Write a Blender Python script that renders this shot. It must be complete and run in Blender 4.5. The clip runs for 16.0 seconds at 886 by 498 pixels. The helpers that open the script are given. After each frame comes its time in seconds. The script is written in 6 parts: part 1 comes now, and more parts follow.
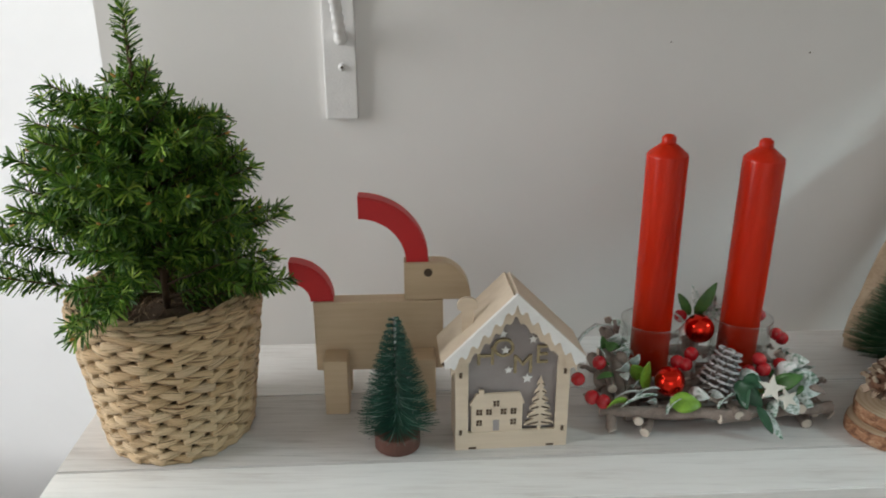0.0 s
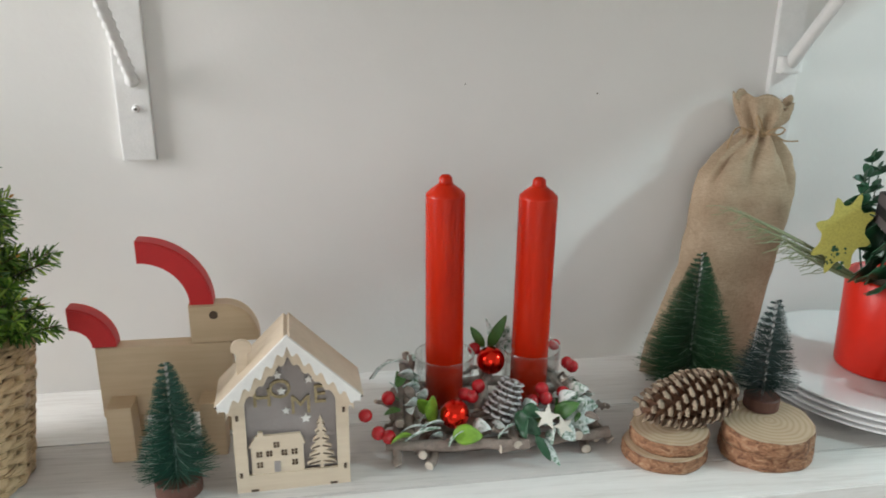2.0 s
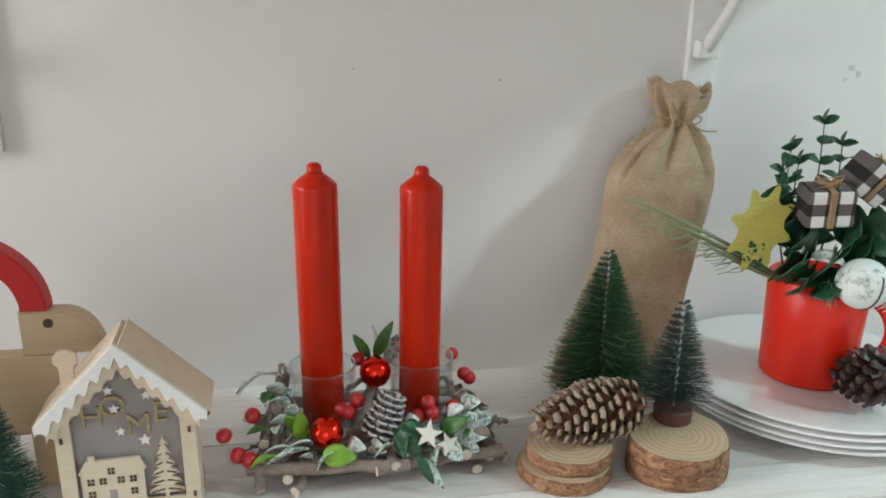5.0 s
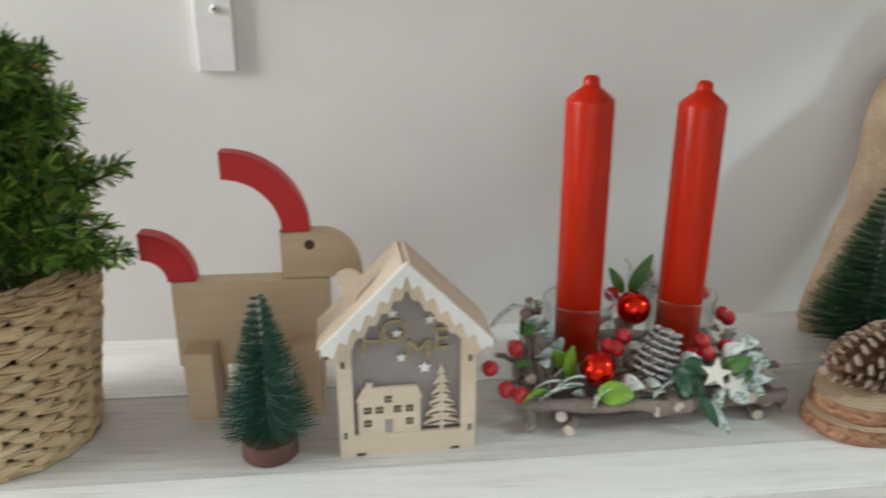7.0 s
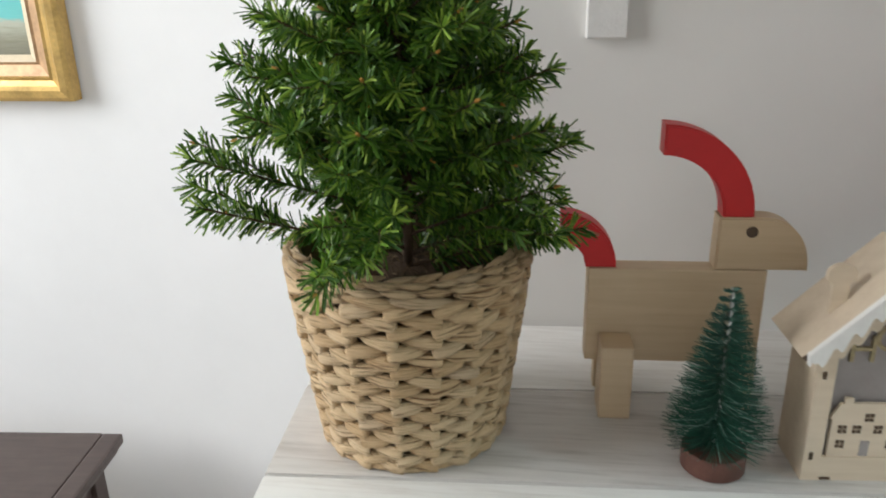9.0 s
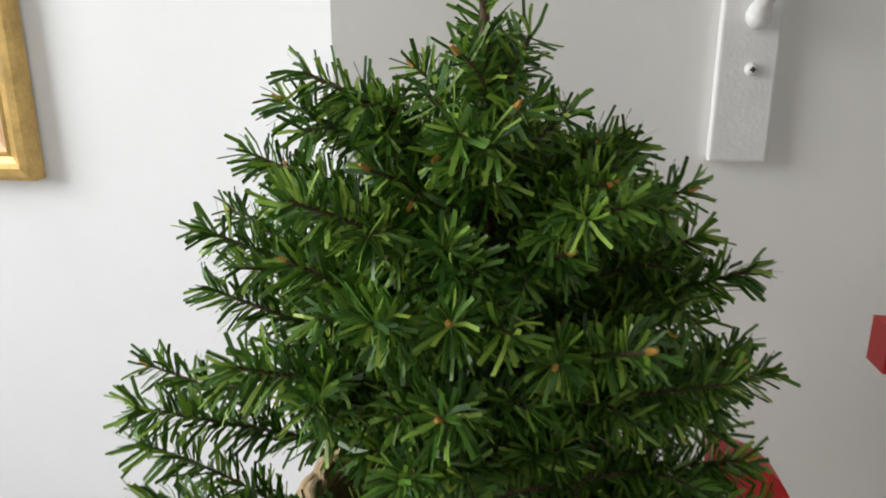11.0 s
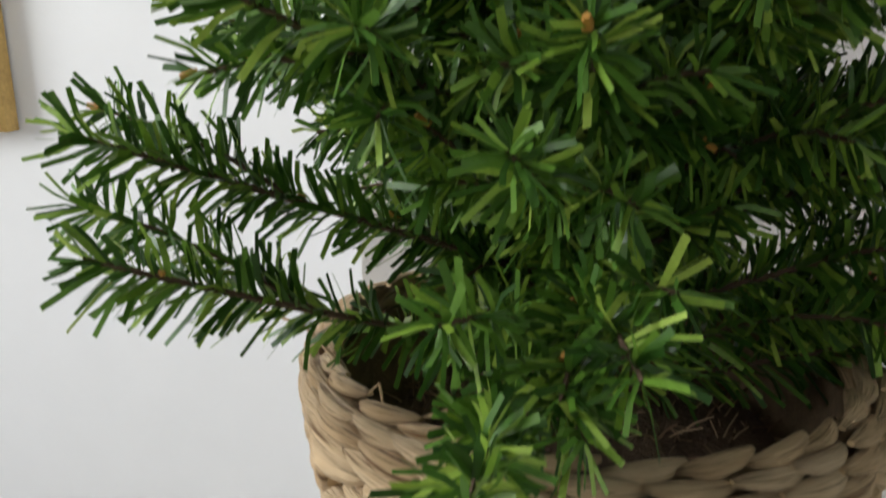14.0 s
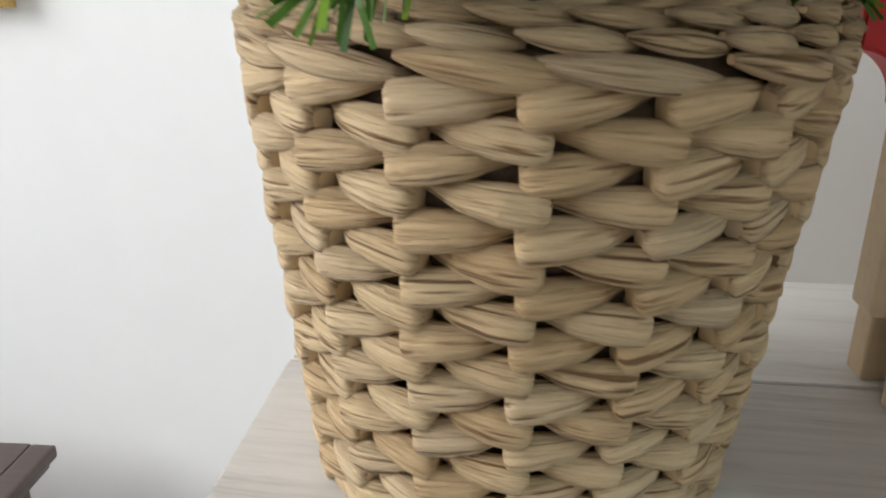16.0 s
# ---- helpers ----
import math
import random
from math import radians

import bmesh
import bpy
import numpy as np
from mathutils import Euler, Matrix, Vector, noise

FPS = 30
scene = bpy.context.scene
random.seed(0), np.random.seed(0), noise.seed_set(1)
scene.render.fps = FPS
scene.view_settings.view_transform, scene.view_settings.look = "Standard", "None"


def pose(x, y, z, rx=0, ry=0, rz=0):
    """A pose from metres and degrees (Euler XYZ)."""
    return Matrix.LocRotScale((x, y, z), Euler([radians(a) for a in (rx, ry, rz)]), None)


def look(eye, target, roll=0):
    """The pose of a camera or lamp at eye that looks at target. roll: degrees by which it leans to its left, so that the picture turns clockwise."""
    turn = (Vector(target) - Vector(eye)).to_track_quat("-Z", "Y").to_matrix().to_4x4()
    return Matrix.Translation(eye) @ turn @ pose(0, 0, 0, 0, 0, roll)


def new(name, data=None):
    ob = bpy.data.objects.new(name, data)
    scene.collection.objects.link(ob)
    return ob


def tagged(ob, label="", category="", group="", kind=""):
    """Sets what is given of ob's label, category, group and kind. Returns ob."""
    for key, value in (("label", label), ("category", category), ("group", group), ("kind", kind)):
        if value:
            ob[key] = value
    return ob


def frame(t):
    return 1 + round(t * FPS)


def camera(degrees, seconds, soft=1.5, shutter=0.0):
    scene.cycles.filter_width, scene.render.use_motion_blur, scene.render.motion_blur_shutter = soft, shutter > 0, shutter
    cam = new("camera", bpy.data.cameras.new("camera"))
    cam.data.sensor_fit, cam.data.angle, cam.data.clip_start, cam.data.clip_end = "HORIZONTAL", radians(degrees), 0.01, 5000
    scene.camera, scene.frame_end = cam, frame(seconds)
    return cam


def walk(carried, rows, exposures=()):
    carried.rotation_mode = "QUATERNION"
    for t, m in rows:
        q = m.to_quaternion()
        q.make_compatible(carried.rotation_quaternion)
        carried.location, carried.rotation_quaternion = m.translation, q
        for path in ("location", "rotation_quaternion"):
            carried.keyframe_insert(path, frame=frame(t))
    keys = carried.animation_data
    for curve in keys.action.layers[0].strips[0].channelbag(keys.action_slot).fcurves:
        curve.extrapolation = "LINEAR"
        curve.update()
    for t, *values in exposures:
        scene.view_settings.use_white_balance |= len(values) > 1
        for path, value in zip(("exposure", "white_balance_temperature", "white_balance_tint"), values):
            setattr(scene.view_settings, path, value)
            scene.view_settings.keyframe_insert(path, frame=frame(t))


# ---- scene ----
cam = camera(59.1, 16.0, soft=1.8, shutter=0.4)
EXPOSURES = [(0.0, 0.12), (1.0, 0.13), (1.5, 0.42), (2.0, 0.6), (3.0, 0.6), (5.5, 0.55), (6.5, 0.5), (7.5, 0.57), (8.0, 0.46), (8.5, 0.15), (9.0, 0.16), (9.5, 0.1), (10.0, 0.12), (12.5, 0.1), (13.2, -0.06), (14.5, 0.0), (16.0, 0.16)]
METRES, EYE, TILT, LEAN, TURN = 1.08, 0.374, 0.0, 0.0, 0.0
ROWS = [
    (0.0, 0.0, 0.0, 0.0, -0.05, -20.64, 0.14),
    (0.5, 0.0114, -0.0083, 0.0085, -1.56, -20.0, -0.26),
    (1.0, 0.041, -0.0065, 0.0117, -2.67, -19.85, -0.3),
    (1.5, 0.0772, -0.0088, 0.0126, -5.58, -18.94, -0.76),
    (2.0, 0.1026, -0.0118, 0.0149, -6.27, -18.79, -0.67),
    (2.5, 0.1367, -0.0069, 0.0153, -7.12, -17.95, -0.83),
    (3.0, 0.1752, -0.0027, 0.0104, -7.42, -17.33, -0.85),
    (5.5, 0.1831, 0.0516, -0.0312, -8.26, -17.63, -0.82),
    (6.0, 0.1534, 0.0659, -0.0438, -7.55, -18.4, -0.72),
    (6.5, 0.1063, 0.0757, -0.0514, -5.8, -19.39, -0.48),
    (7.0, 0.0496, 0.0823, -0.0618, -3.06, -19.94, -0.05),
    (7.5, -0.0034, 0.088, -0.0675, 1.48, -20.7, 0.61),
    (8.0, -0.0511, 0.0915, -0.0713, 5.02, -20.86, 1.05),
    (8.5, -0.0952, 0.0995, -0.0784, 6.94, -20.9, 1.12),
    (9.0, -0.1295, 0.1259, -0.0812, 7.51, -20.69, 0.99),
    (9.5, -0.1516, 0.1705, -0.0753, 7.26, -20.22, 0.54),
    (10.0, -0.1653, 0.218, -0.0578, 7.32, -19.58, 0.46),
    (12.5, -0.2147, 0.345, -0.0864, 6.45, -15.83, -0.33),
    (13.0, -0.2157, 0.3464, -0.1086, 6.45, -15.84, -0.24),
    (13.5, -0.2173, 0.3483, -0.1336, 6.33, -16.02, -0.33),
    (14.0, -0.219, 0.3454, -0.1553, 6.43, -15.8, 0.04),
    (14.5, -0.2188, 0.341, -0.1787, 6.59, -16.78, 0.08),
    (15.0, -0.2177, 0.3354, -0.1981, 6.87, -17.94, -0.42),
    (15.5, -0.2132, 0.3284, -0.2133, 7.26, -18.1, -1.03),
    (16.0, -0.2009, 0.3355, -0.2245, 7.81, -19.21, -0.85),
]
walk(cam, [(t, pose(0, 0, EYE, TILT, LEAN, TURN) @ pose(METRES * x, METRES * y, METRES * z, 90 + pitch, roll, yaw)) for t, x, y, z, yaw, pitch, roll in ROWS], EXPOSURES)

# ---- world and light ----
world = bpy.data.worlds.new("sky_world")
scene.world = world
world.use_nodes = True
wn = world.node_tree
sky = wn.nodes.new("ShaderNodeTexSky")
sky.sky_type = "NISHITA"
sky.sun_disc = False
sky.sun_elevation, sky.sun_rotation = radians(35), radians(120)
wn.links.new(sky.outputs["Color"], wn.nodes["Background"].inputs["Color"])
wn.nodes["Background"].inputs["Strength"].default_value = 0.1


def area_lamp(name, m, sx, sy, watts, colour):
    lamp = bpy.data.lights.new(name, "AREA")
    lamp.shape, lamp.size, lamp.size_y, lamp.energy, lamp.color = "RECTANGLE", sx, sy, watts, colour
    ob = new(name, lamp)
    ob.matrix_world = m
    return ob


# daylight through the window beside the recess and the small high window on the other side
area_lamp("window_daylight", look((-2.42, 0.1, 0.85), (-0.6, 0.85, 0.1)), 1.2, 1.4, 52, (0.98, 0.985, 0.98))
area_lamp("high_window_daylight", look((2.21, -0.05, 1.37), (0.45, 0.79, 0.25)), 0.17, 0.17, 12.5, (0.72, 1.0, 1.05))
# added frontal fill from the rear of the room, where no source is known
area_lamp("rear_fill_light", look((-0.2, -2.42, 0.75), (0.1, 0.7, 0.1)), 1.5, 1.0, 4.5, (1.0, 0.96, 0.91))

# ---- materials ----
def material(name):
    m = bpy.data.materials.new(name)
    m.use_nodes = True
    return m, m.node_tree, m.node_tree.nodes["Principled BSDF"]


def node(t, kind, **inputs):
    n = t.nodes.new(kind)
    for key, value in inputs.items():
        n.inputs[key.replace("_", " ")].default_value = value
    return n


def coords(t, scale=(1, 1, 1), random_shift=False, kind="Object"):
    tc = t.nodes.new("ShaderNodeTexCoord")
    mp = t.nodes.new("ShaderNodeMapping")
    mp.inputs["Scale"].default_value = scale
    t.links.new(tc.outputs[kind], mp.inputs["Vector"])
    if random_shift:
        info = t.nodes.new("ShaderNodeObjectInfo")
        mul = t.nodes.new("ShaderNodeMath")
        mul.operation = "MULTIPLY"
        mul.inputs[1].default_value = 37.0
        t.links.new(info.outputs["Random"], mul.inputs[0])
        t.links.new(mul.outputs[0], mp.inputs["Location"])
    return mp.outputs["Vector"]


def ramp(t, fac, stops):
    r = t.nodes.new("ShaderNodeValToRGB")
    e = r.color_ramp.elements
    while len(e) < len(stops):
        e.new(0.5)
    for el, (p, c) in zip(e, stops):
        el.position, el.color = p, (*c, 1)
    t.links.new(fac, r.inputs["Fac"])
    return r.outputs["Color"]


def mix(t, fac, a, b, mode="MIX"):
    m = t.nodes.new("ShaderNodeMix")
    m.data_type, m.blend_type = "RGBA", mode
    for value, sock in ((fac, m.inputs[0]), (a, m.inputs[6]), (b, m.inputs[7])):
        if isinstance(value, (int, float)):
            sock.default_value = value
        elif isinstance(value, tuple):
            sock.default_value = (*value, 1)
        else:
            t.links.new(value, sock)
    return m.outputs[2]


def noise_tex(t, vec, scale, detail=4.0, rough=0.55, distortion=0.0):
    n = node(t, "ShaderNodeTexNoise", Scale=scale, Detail=detail, Roughness=rough, Distortion=distortion)
    t.links.new(vec, n.inputs["Vector"])
    return n.outputs["Fac"]


def bump(t, bsdf, height, strength=0.3, distance=0.001):
    b = node(t, "ShaderNodeBump", Strength=strength, Distance=distance)
    t.links.new(height, b.inputs["Height"])
    t.links.new(b.outputs["Normal"], bsdf.inputs["Normal"])


def simple(name, colour, rough=0.5, vary=0.15, scale=60.0, relief=0.2, metal=0.0, depth=0.0006, coat=0.0, shift=True):
    """A plain material with two scales of variation and a fine relief."""
    m, t, b = material(name)
    v = coords(t, random_shift=shift)
    fine, broad = noise_tex(t, v, scale * 6, 3), noise_tex(t, v, scale, 3)
    dark = tuple(c * (1 - vary) for c in colour)
    light = tuple(min(1, c * (1 + vary)) for c in colour)
    c = ramp(t, broad, [(0.3, dark), (0.7, light)])
    c = mix(t, 0.35, c, ramp(t, fine, [(0.3, dark), (0.7, light)]))
    t.links.new(c, b.inputs["Base Color"])
    b.inputs["Roughness"].default_value = rough
    b.inputs["Metallic"].default_value = metal
    b.inputs["Coat Weight"].default_value = coat
    bump(t, b, fine, relief, depth)
    return m


def wall_paint(name, colour):
    m, t, b = material(name)
    v = coords(t)
    broad, mid, fine = noise_tex(t, v, 2.2, 5), noise_tex(t, v, 14, 5, 0.6), noise_tex(t, v, 160, 3)
    c = ramp(t, broad, [(0.3, tuple(k * 0.955 for k in colour)), (0.7, colour)])
    c = mix(t, 0.3, c, ramp(t, mid, [(0.35, tuple(k * 0.95 for k in colour)), (0.62, colour)]))
    t.links.new(c, b.inputs["Base Color"])
    b.inputs["Roughness"].default_value = 0.62
    b.inputs["Specular IOR Level"].default_value = 0.3
    add = t.nodes.new("ShaderNodeMath")
    add.operation = "MULTIPLY_ADD"
    add.inputs[1].default_value = 6.0
    t.links.new(mid, add.inputs[0])
    t.links.new(fine, add.inputs[2])
    bump(t, b, add.outputs[0], 0.14, 0.001)
    return m


def whitewash(name, white=(0.77, 0.76, 0.73), grain=(0.27, 0.23, 0.20), cover=0.5):
    """White wash over wood whose dark grain shows through in long streaks."""
    m, t, b = material(name)
    v = coords(t, (2.2, 34, 34), True)
    v2 = coords(t, (0.9, 7, 7), True)
    streak, broad = noise_tex(t, v, 9, 6, 0.65, 0.4), noise_tex(t, v2, 5, 4, 0.6)
    worn = mix(t, 0.5, (0, 0, 0), ramp(t, broad, [(0.4, (0, 0, 0)), (0.72, (1, 1, 1))]), "ADD")
    c = ramp(t, streak, [(cover - 0.26, grain), (cover - 0.19, tuple(k * 0.82 for k in white)), (cover - 0.1, tuple(k * 0.94 for k in white)), (cover + 0.05, white)])
    c = mix(t, worn, c, ramp(t, streak, [(0.3, tuple(g * 1.3 for g in grain)), (0.62, tuple(k * 0.86 for k in white))]))
    t.links.new(c, b.inputs["Base Color"])
    b.inputs["Roughness"].default_value = 0.48
    bump(t, b, streak, 0.3, 0.0008)
    return m


def wood(name, a, c2, rough=0.5, scale=(3, 60, 60), shift=True, amount=4.0):
    """Wood with its grain along the local x."""
    m, t, b = material(name)
    v = coords(t, scale, shift)
    g = noise_tex(t, v, amount, 6, 0.6, 0.3)
    broad = noise_tex(t, coords(t, (14, 14, 14), shift), 2.0, 2)
    c = ramp(t, g, [(0.3, a), (0.7, c2)])
    c = mix(t, 0.35, c, ramp(t, broad, [(0.3, a), (0.7, c2)]))
    t.links.new(c, b.inputs["Base Color"])
    b.inputs["Roughness"].default_value = rough
    bump(t, b, g, 0.15, 0.0004)
    return m


def island(name, stops, rough=0.5, sub=0.0, spec=0.5, shine_vary=False, trans=0.0):
    """Colour that differs from piece to piece of a joined mesh."""
    m, t, b = material(name)
    geo = t.nodes.new("ShaderNodeNewGeometry")
    c = ramp(t, geo.outputs["Random Per Island"], stops)
    fine = noise_tex(t, coords(t), 900, 2)
    c = mix(t, 0.25, c, ramp(t, fine, [(0.3, (0.25, 0.25, 0.25)), (0.7, (1, 1, 1))]), "MULTIPLY")
    t.links.new(c, b.inputs["Base Color"])
    b.inputs["Roughness"].default_value = rough
    b.inputs["Specular IOR Level"].default_value = spec
    if trans:
        tr = t.nodes.new("ShaderNodeBsdfTranslucent")
        t.links.new(c, tr.inputs["Color"])
        ms = t.nodes.new("ShaderNodeMixShader")
        ms.inputs[0].default_value = trans
        out = t.nodes["Material Output"]
        t.links.new(b.outputs[0], ms.inputs[1])
        t.links.new(tr.outputs[0], ms.inputs[2])
        t.links.new(ms.outputs[0], out.inputs["Surface"])
    return m


def frosted(name, leaf, cover=0.5, scale=260.0):
    """A leaf with a crust of white frosting."""
    m, t, b = material(name)
    v = coords(t, random_shift=True)
    f = noise_tex(t, v, scale, 4, 0.7)
    c = ramp(t, f, [(cover - 0.08, leaf), (cover + 0.1, (0.75, 0.8, 0.78))])
    t.links.new(c, b.inputs["Base Color"])
    b.inputs["Roughness"].default_value = 0.6
    bump(t, b, f, 0.6, 0.0012)
    return m


def straw_strand():
    """Dried leaf: wrinkles run along each strand, with a few dark creases and spots."""
    m, t, b = material("dried_leaf_strand")
    f = noise_tex(t, coords(t, (2.2, 30, 1), True, "UV"), 1.0, 5, 0.62, 0.25)
    crease = noise_tex(t, coords(t, (1.3, 15, 1), True, "UV"), 1.0, 2, 0.5, 0.2)
    info = t.nodes.new("ShaderNodeObjectInfo")
    tone = ramp(t, info.outputs["Random"], [(0.0, (0.70, 0.49, 0.27)), (0.3, (0.79, 0.58, 0.34)), (0.75, (0.83, 0.63, 0.385)), (0.97, (0.77, 0.585, 0.37)), (1.0, (0.68, 0.52, 0.345))])
    c = mix(t, 1.0, tone, ramp(t, f, [(0.3, (0.55, 0.46, 0.37)), (0.45, (0.90, 0.87, 0.83)), (0.7, (1.0, 1.0, 1.0))]), "MULTIPLY")
    c = mix(t, 1.0, c, ramp(t, crease, [(0.33, (0.30, 0.21, 0.13)), (0.41, (1.0, 1.0, 1.0))]), "MULTIPLY")
    spots = noise_tex(t, coords(t, (1, 1, 1), True), 90, 3)
    c = mix(t, ramp(t, spots, [(0.6, (0, 0, 0)), (0.8, (0.45, 0.45, 0.45))]), c, (0.46, 0.30, 0.17))
    t.links.new(c, b.inputs["Base Color"])
    b.inputs["Roughness"].default_value = 0.52
    bump(t, b, mix(t, 0.45, f, crease), 1.0, 0.0045)
    return m


def burlap():
    m, t, b = material("burlap")
    warp, weft = noise_tex(t, coords(t, (1500, 1500, 90)), 1.0, 2), noise_tex(t, coords(t, (160, 160, 1500)), 1.0, 2)
    weave = mix(t, 0.5, warp, weft)
    broad = noise_tex(t, coords(t), 26, 4)
    c = ramp(t, broad, [(0.3, (0.40, 0.29, 0.195)), (0.7, (0.54, 0.415, 0.295))])
    c = mix(t, 0.5, c, ramp(t, weave, [(0.38, (0.45, 0.41, 0.36)), (0.55, (1, 1, 1))]), "MULTIPLY")
    t.links.new(c, b.inputs["Base Color"])
    b.inputs["Roughness"].default_value = 0.9
    b.inputs["Specular IOR Level"].default_value = 0.15
    bump(t, b, weave, 0.6, 0.0012)
    return m


def wax():
    m, t, b = material("red_wax")
    f = noise_tex(t, coords(t, (1, 1, 0.2), True), 60, 3)
    t.links.new(ramp(t, f, [(0.3, (0.48, 0.016, 0.003)), (0.7, (0.60, 0.026, 0.005))]), b.inputs["Base Color"])
    b.inputs["Roughness"].default_value = 0.27
    b.inputs["Specular IOR Level"].default_value = 0.26
    b.inputs["Subsurface Weight"].default_value = 0.25
    b.inputs["Subsurface Radius"].default_value = (0.006, 0.0008, 0.0005)
    bump(t, b, noise_tex(t, coords(t), 90, 3), 0.08, 0.001)
    return m


def clear_glass(name, blend):
    """Thin clear glass: light goes straight through, and the rim and flanks mirror the room."""
    m, t, b = material(name)
    clear = t.nodes.new("ShaderNodeBsdfTransparent")
    clear.inputs["Color"].default_value = (0.96, 0.97, 0.965, 1)
    gloss = t.nodes.new("ShaderNodeBsdfGlossy")
    gloss.inputs["Roughness"].default_value = 0.04
    fres = node(t, "ShaderNodeLayerWeight", Blend=blend)
    ms = t.nodes.new("ShaderNodeMixShader")
    t.links.new(fres.outputs["Facing"], ms.inputs[0])
    t.links.new(clear.outputs[0], ms.inputs[1])
    t.links.new(gloss.outputs[0], ms.inputs[2])
    t.links.new(ms.outputs[0], t.nodes["Material Output"].inputs["Surface"])
    return m


def gingham():
    """Black and white woven check."""
    m, t, b = material("check_cloth")
    v = coords(t, (96, 96, 96))
    sep = t.nodes.new("ShaderNodeSeparateXYZ")
    t.links.new(v, sep.inputs[0])
    bands = []
    for ax in "XZ":
        f = t.nodes.new("ShaderNodeMath")
        f.operation = "PINGPONG"
        f.inputs[1].default_value = 1.0
        t.links.new(sep.outputs[ax], f.inputs[0])
        g = t.nodes.new("ShaderNodeMath")
        g.operation = "LESS_THAN"
        g.inputs[1].default_value = 0.5
        t.links.new(f.outputs[0], g.inputs[0])
        bands.append(g.outputs[0])
    s = t.nodes.new("ShaderNodeMath")
    s.operation = "ADD"
    t.links.new(bands[0], s.inputs[0])
    t.links.new(bands[1], s.inputs[1])
    h = t.nodes.new("ShaderNodeMath")
    h.operation = "MULTIPLY"
    h.inputs[1].default_value = 0.5
    t.links.new(s.outputs[0], h.inputs[0])
    c = ramp(t, h.outputs[0], [(0.0, (0.74, 0.72, 0.70)), (0.5, (0.12, 0.10, 0.10)), (1.0, (0.015, 0.014, 0.014))])
    t.links.new(c, b.inputs["Base Color"])
    b.inputs["Roughness"].default_value = 0.85
    bump(t, b, noise_tex(t, coords(t), 900, 2), 0.4, 0.0005)
    return m


def bark():
    m, t, b = material("peeled_bark")
    v = coords(t, (1, 1, 1.6), True)
    f, g = noise_tex(t, v, 130, 4, 0.65, 0.8), noise_tex(t, v, 420, 4, 0.6)
    c = ramp(t, f, [(0.32, (0.09, 0.035, 0.018)), (0.46, (0.26, 0.115, 0.055)), (0.55, (0.36, 0.18, 0.095)), (0.74, (0.52, 0.33, 0.20))])
    c = mix(t, 0.4, c, ramp(t, g, [(0.3, (0.4, 0.4, 0.4)), (0.65, (1, 1, 1))]), "MULTIPLY")
    t.links.new(c, b.inputs["Base Color"])
    b.inputs["Roughness"].default_value = 0.7
    bump(t, b, f, 0.7, 0.002)
    return m


def end_grain():
    m, t, b = material("end_grain")
    v = coords(t, random_shift=False)
    w = node(t, "ShaderNodeTexWave", Scale=62.0, Distortion=2.6, Detail=3.0)
    w.inputs["Detail Scale"].default_value = 0.6
    w.wave_type, w.rings_direction = "RINGS", "Z"
    t.links.new(v, w.inputs["Vector"])
    f = noise_tex(t, v, 40, 4)
    c = ramp(t, w.outputs["Fac"], [(0.1, (0.50, 0.37, 0.24)), (0.45, (0.56, 0.43, 0.295)), (0.9, (0.585, 0.455, 0.32))])
    c = mix(t, 0.4, c, ramp(t, f, [(0.3, (0.75, 0.72, 0.66)), (0.7, (1, 1, 1))]), "MULTIPLY")
    t.links.new(c, b.inputs["Base Color"])
    b.inputs["Roughness"].default_value = 0.65
    bump(t, b, w.outputs["Fac"], 0.2, 0.0004)
    return m


def painting():
    """A loose beach scene: turquoise sea over grey-green shore."""
    m, t, b = material("seascape_paint")
    v = coords(t)
    sep = t.nodes.new("ShaderNodeSeparateXYZ")
    t.links.new(v, sep.inputs[0])
    wob = noise_tex(t, coords(t, (6, 6, 40)), 4, 5, 0.6)
    add = t.nodes.new("ShaderNodeMath")
    add.operation = "MULTIPLY_ADD"
    add.inputs[1].default_value = 0.03
    t.links.new(wob, add.inputs[0])
    t.links.new(sep.outputs["Z"], add.inputs[2])
    scale_n = t.nodes.new("ShaderNodeMapRange")
    scale_n.inputs["From Min"].default_value, scale_n.inputs["From Max"].default_value = 0.0, 0.33
    t.links.new(add.outputs[0], scale_n.inputs["Value"])
    c = ramp(t, scale_n.outputs[0], [(0.02, (0.16, 0.15, 0.11)), (0.12, (0.24, 0.24, 0.17)), (0.19, (0.42, 0.44, 0.36)), (0.215, (0.12, 0.50, 0.49)), (0.38, (0.10, 0.47, 0.48)), (0.40, (0.16, 0.58, 0.56)), (0.6, (0.16, 0.52, 0.52)), (1.0, (0.45, 0.66, 0.72))])
    t.links.new(c, b.inputs["Base Color"])
    b.inputs["Roughness"].default_value = 0.4
    bump(t, b, wob, 0.4, 0.002)
    return m


M_WALL = wall_paint("white_wall_paint", (0.80, 0.785, 0.765))
# same white paint, with the recess's bluish light put into its colour
M_BLUE_LIT_WALL = wall_paint("blue_lit_wall_paint", (0.79, 0.80, 0.812))
M_CEIL = wall_paint("ceiling_paint", (0.8, 0.79, 0.78))
M_FLOOR = simple("tile_floor", (0.42, 0.37, 0.32), 0.4, 0.12, 4)
M_WASH = whitewash("whitewashed_plank", (0.84, 0.83, 0.805), (0.36, 0.32, 0.28), 0.45)
# greyer whitewash: worn grain, plus the shadow band along the shelf painted in
M_WASH_WORN_SHADED = whitewash("worn_shaded_plank", (0.68, 0.655, 0.63), (0.20, 0.165, 0.135), 0.51)
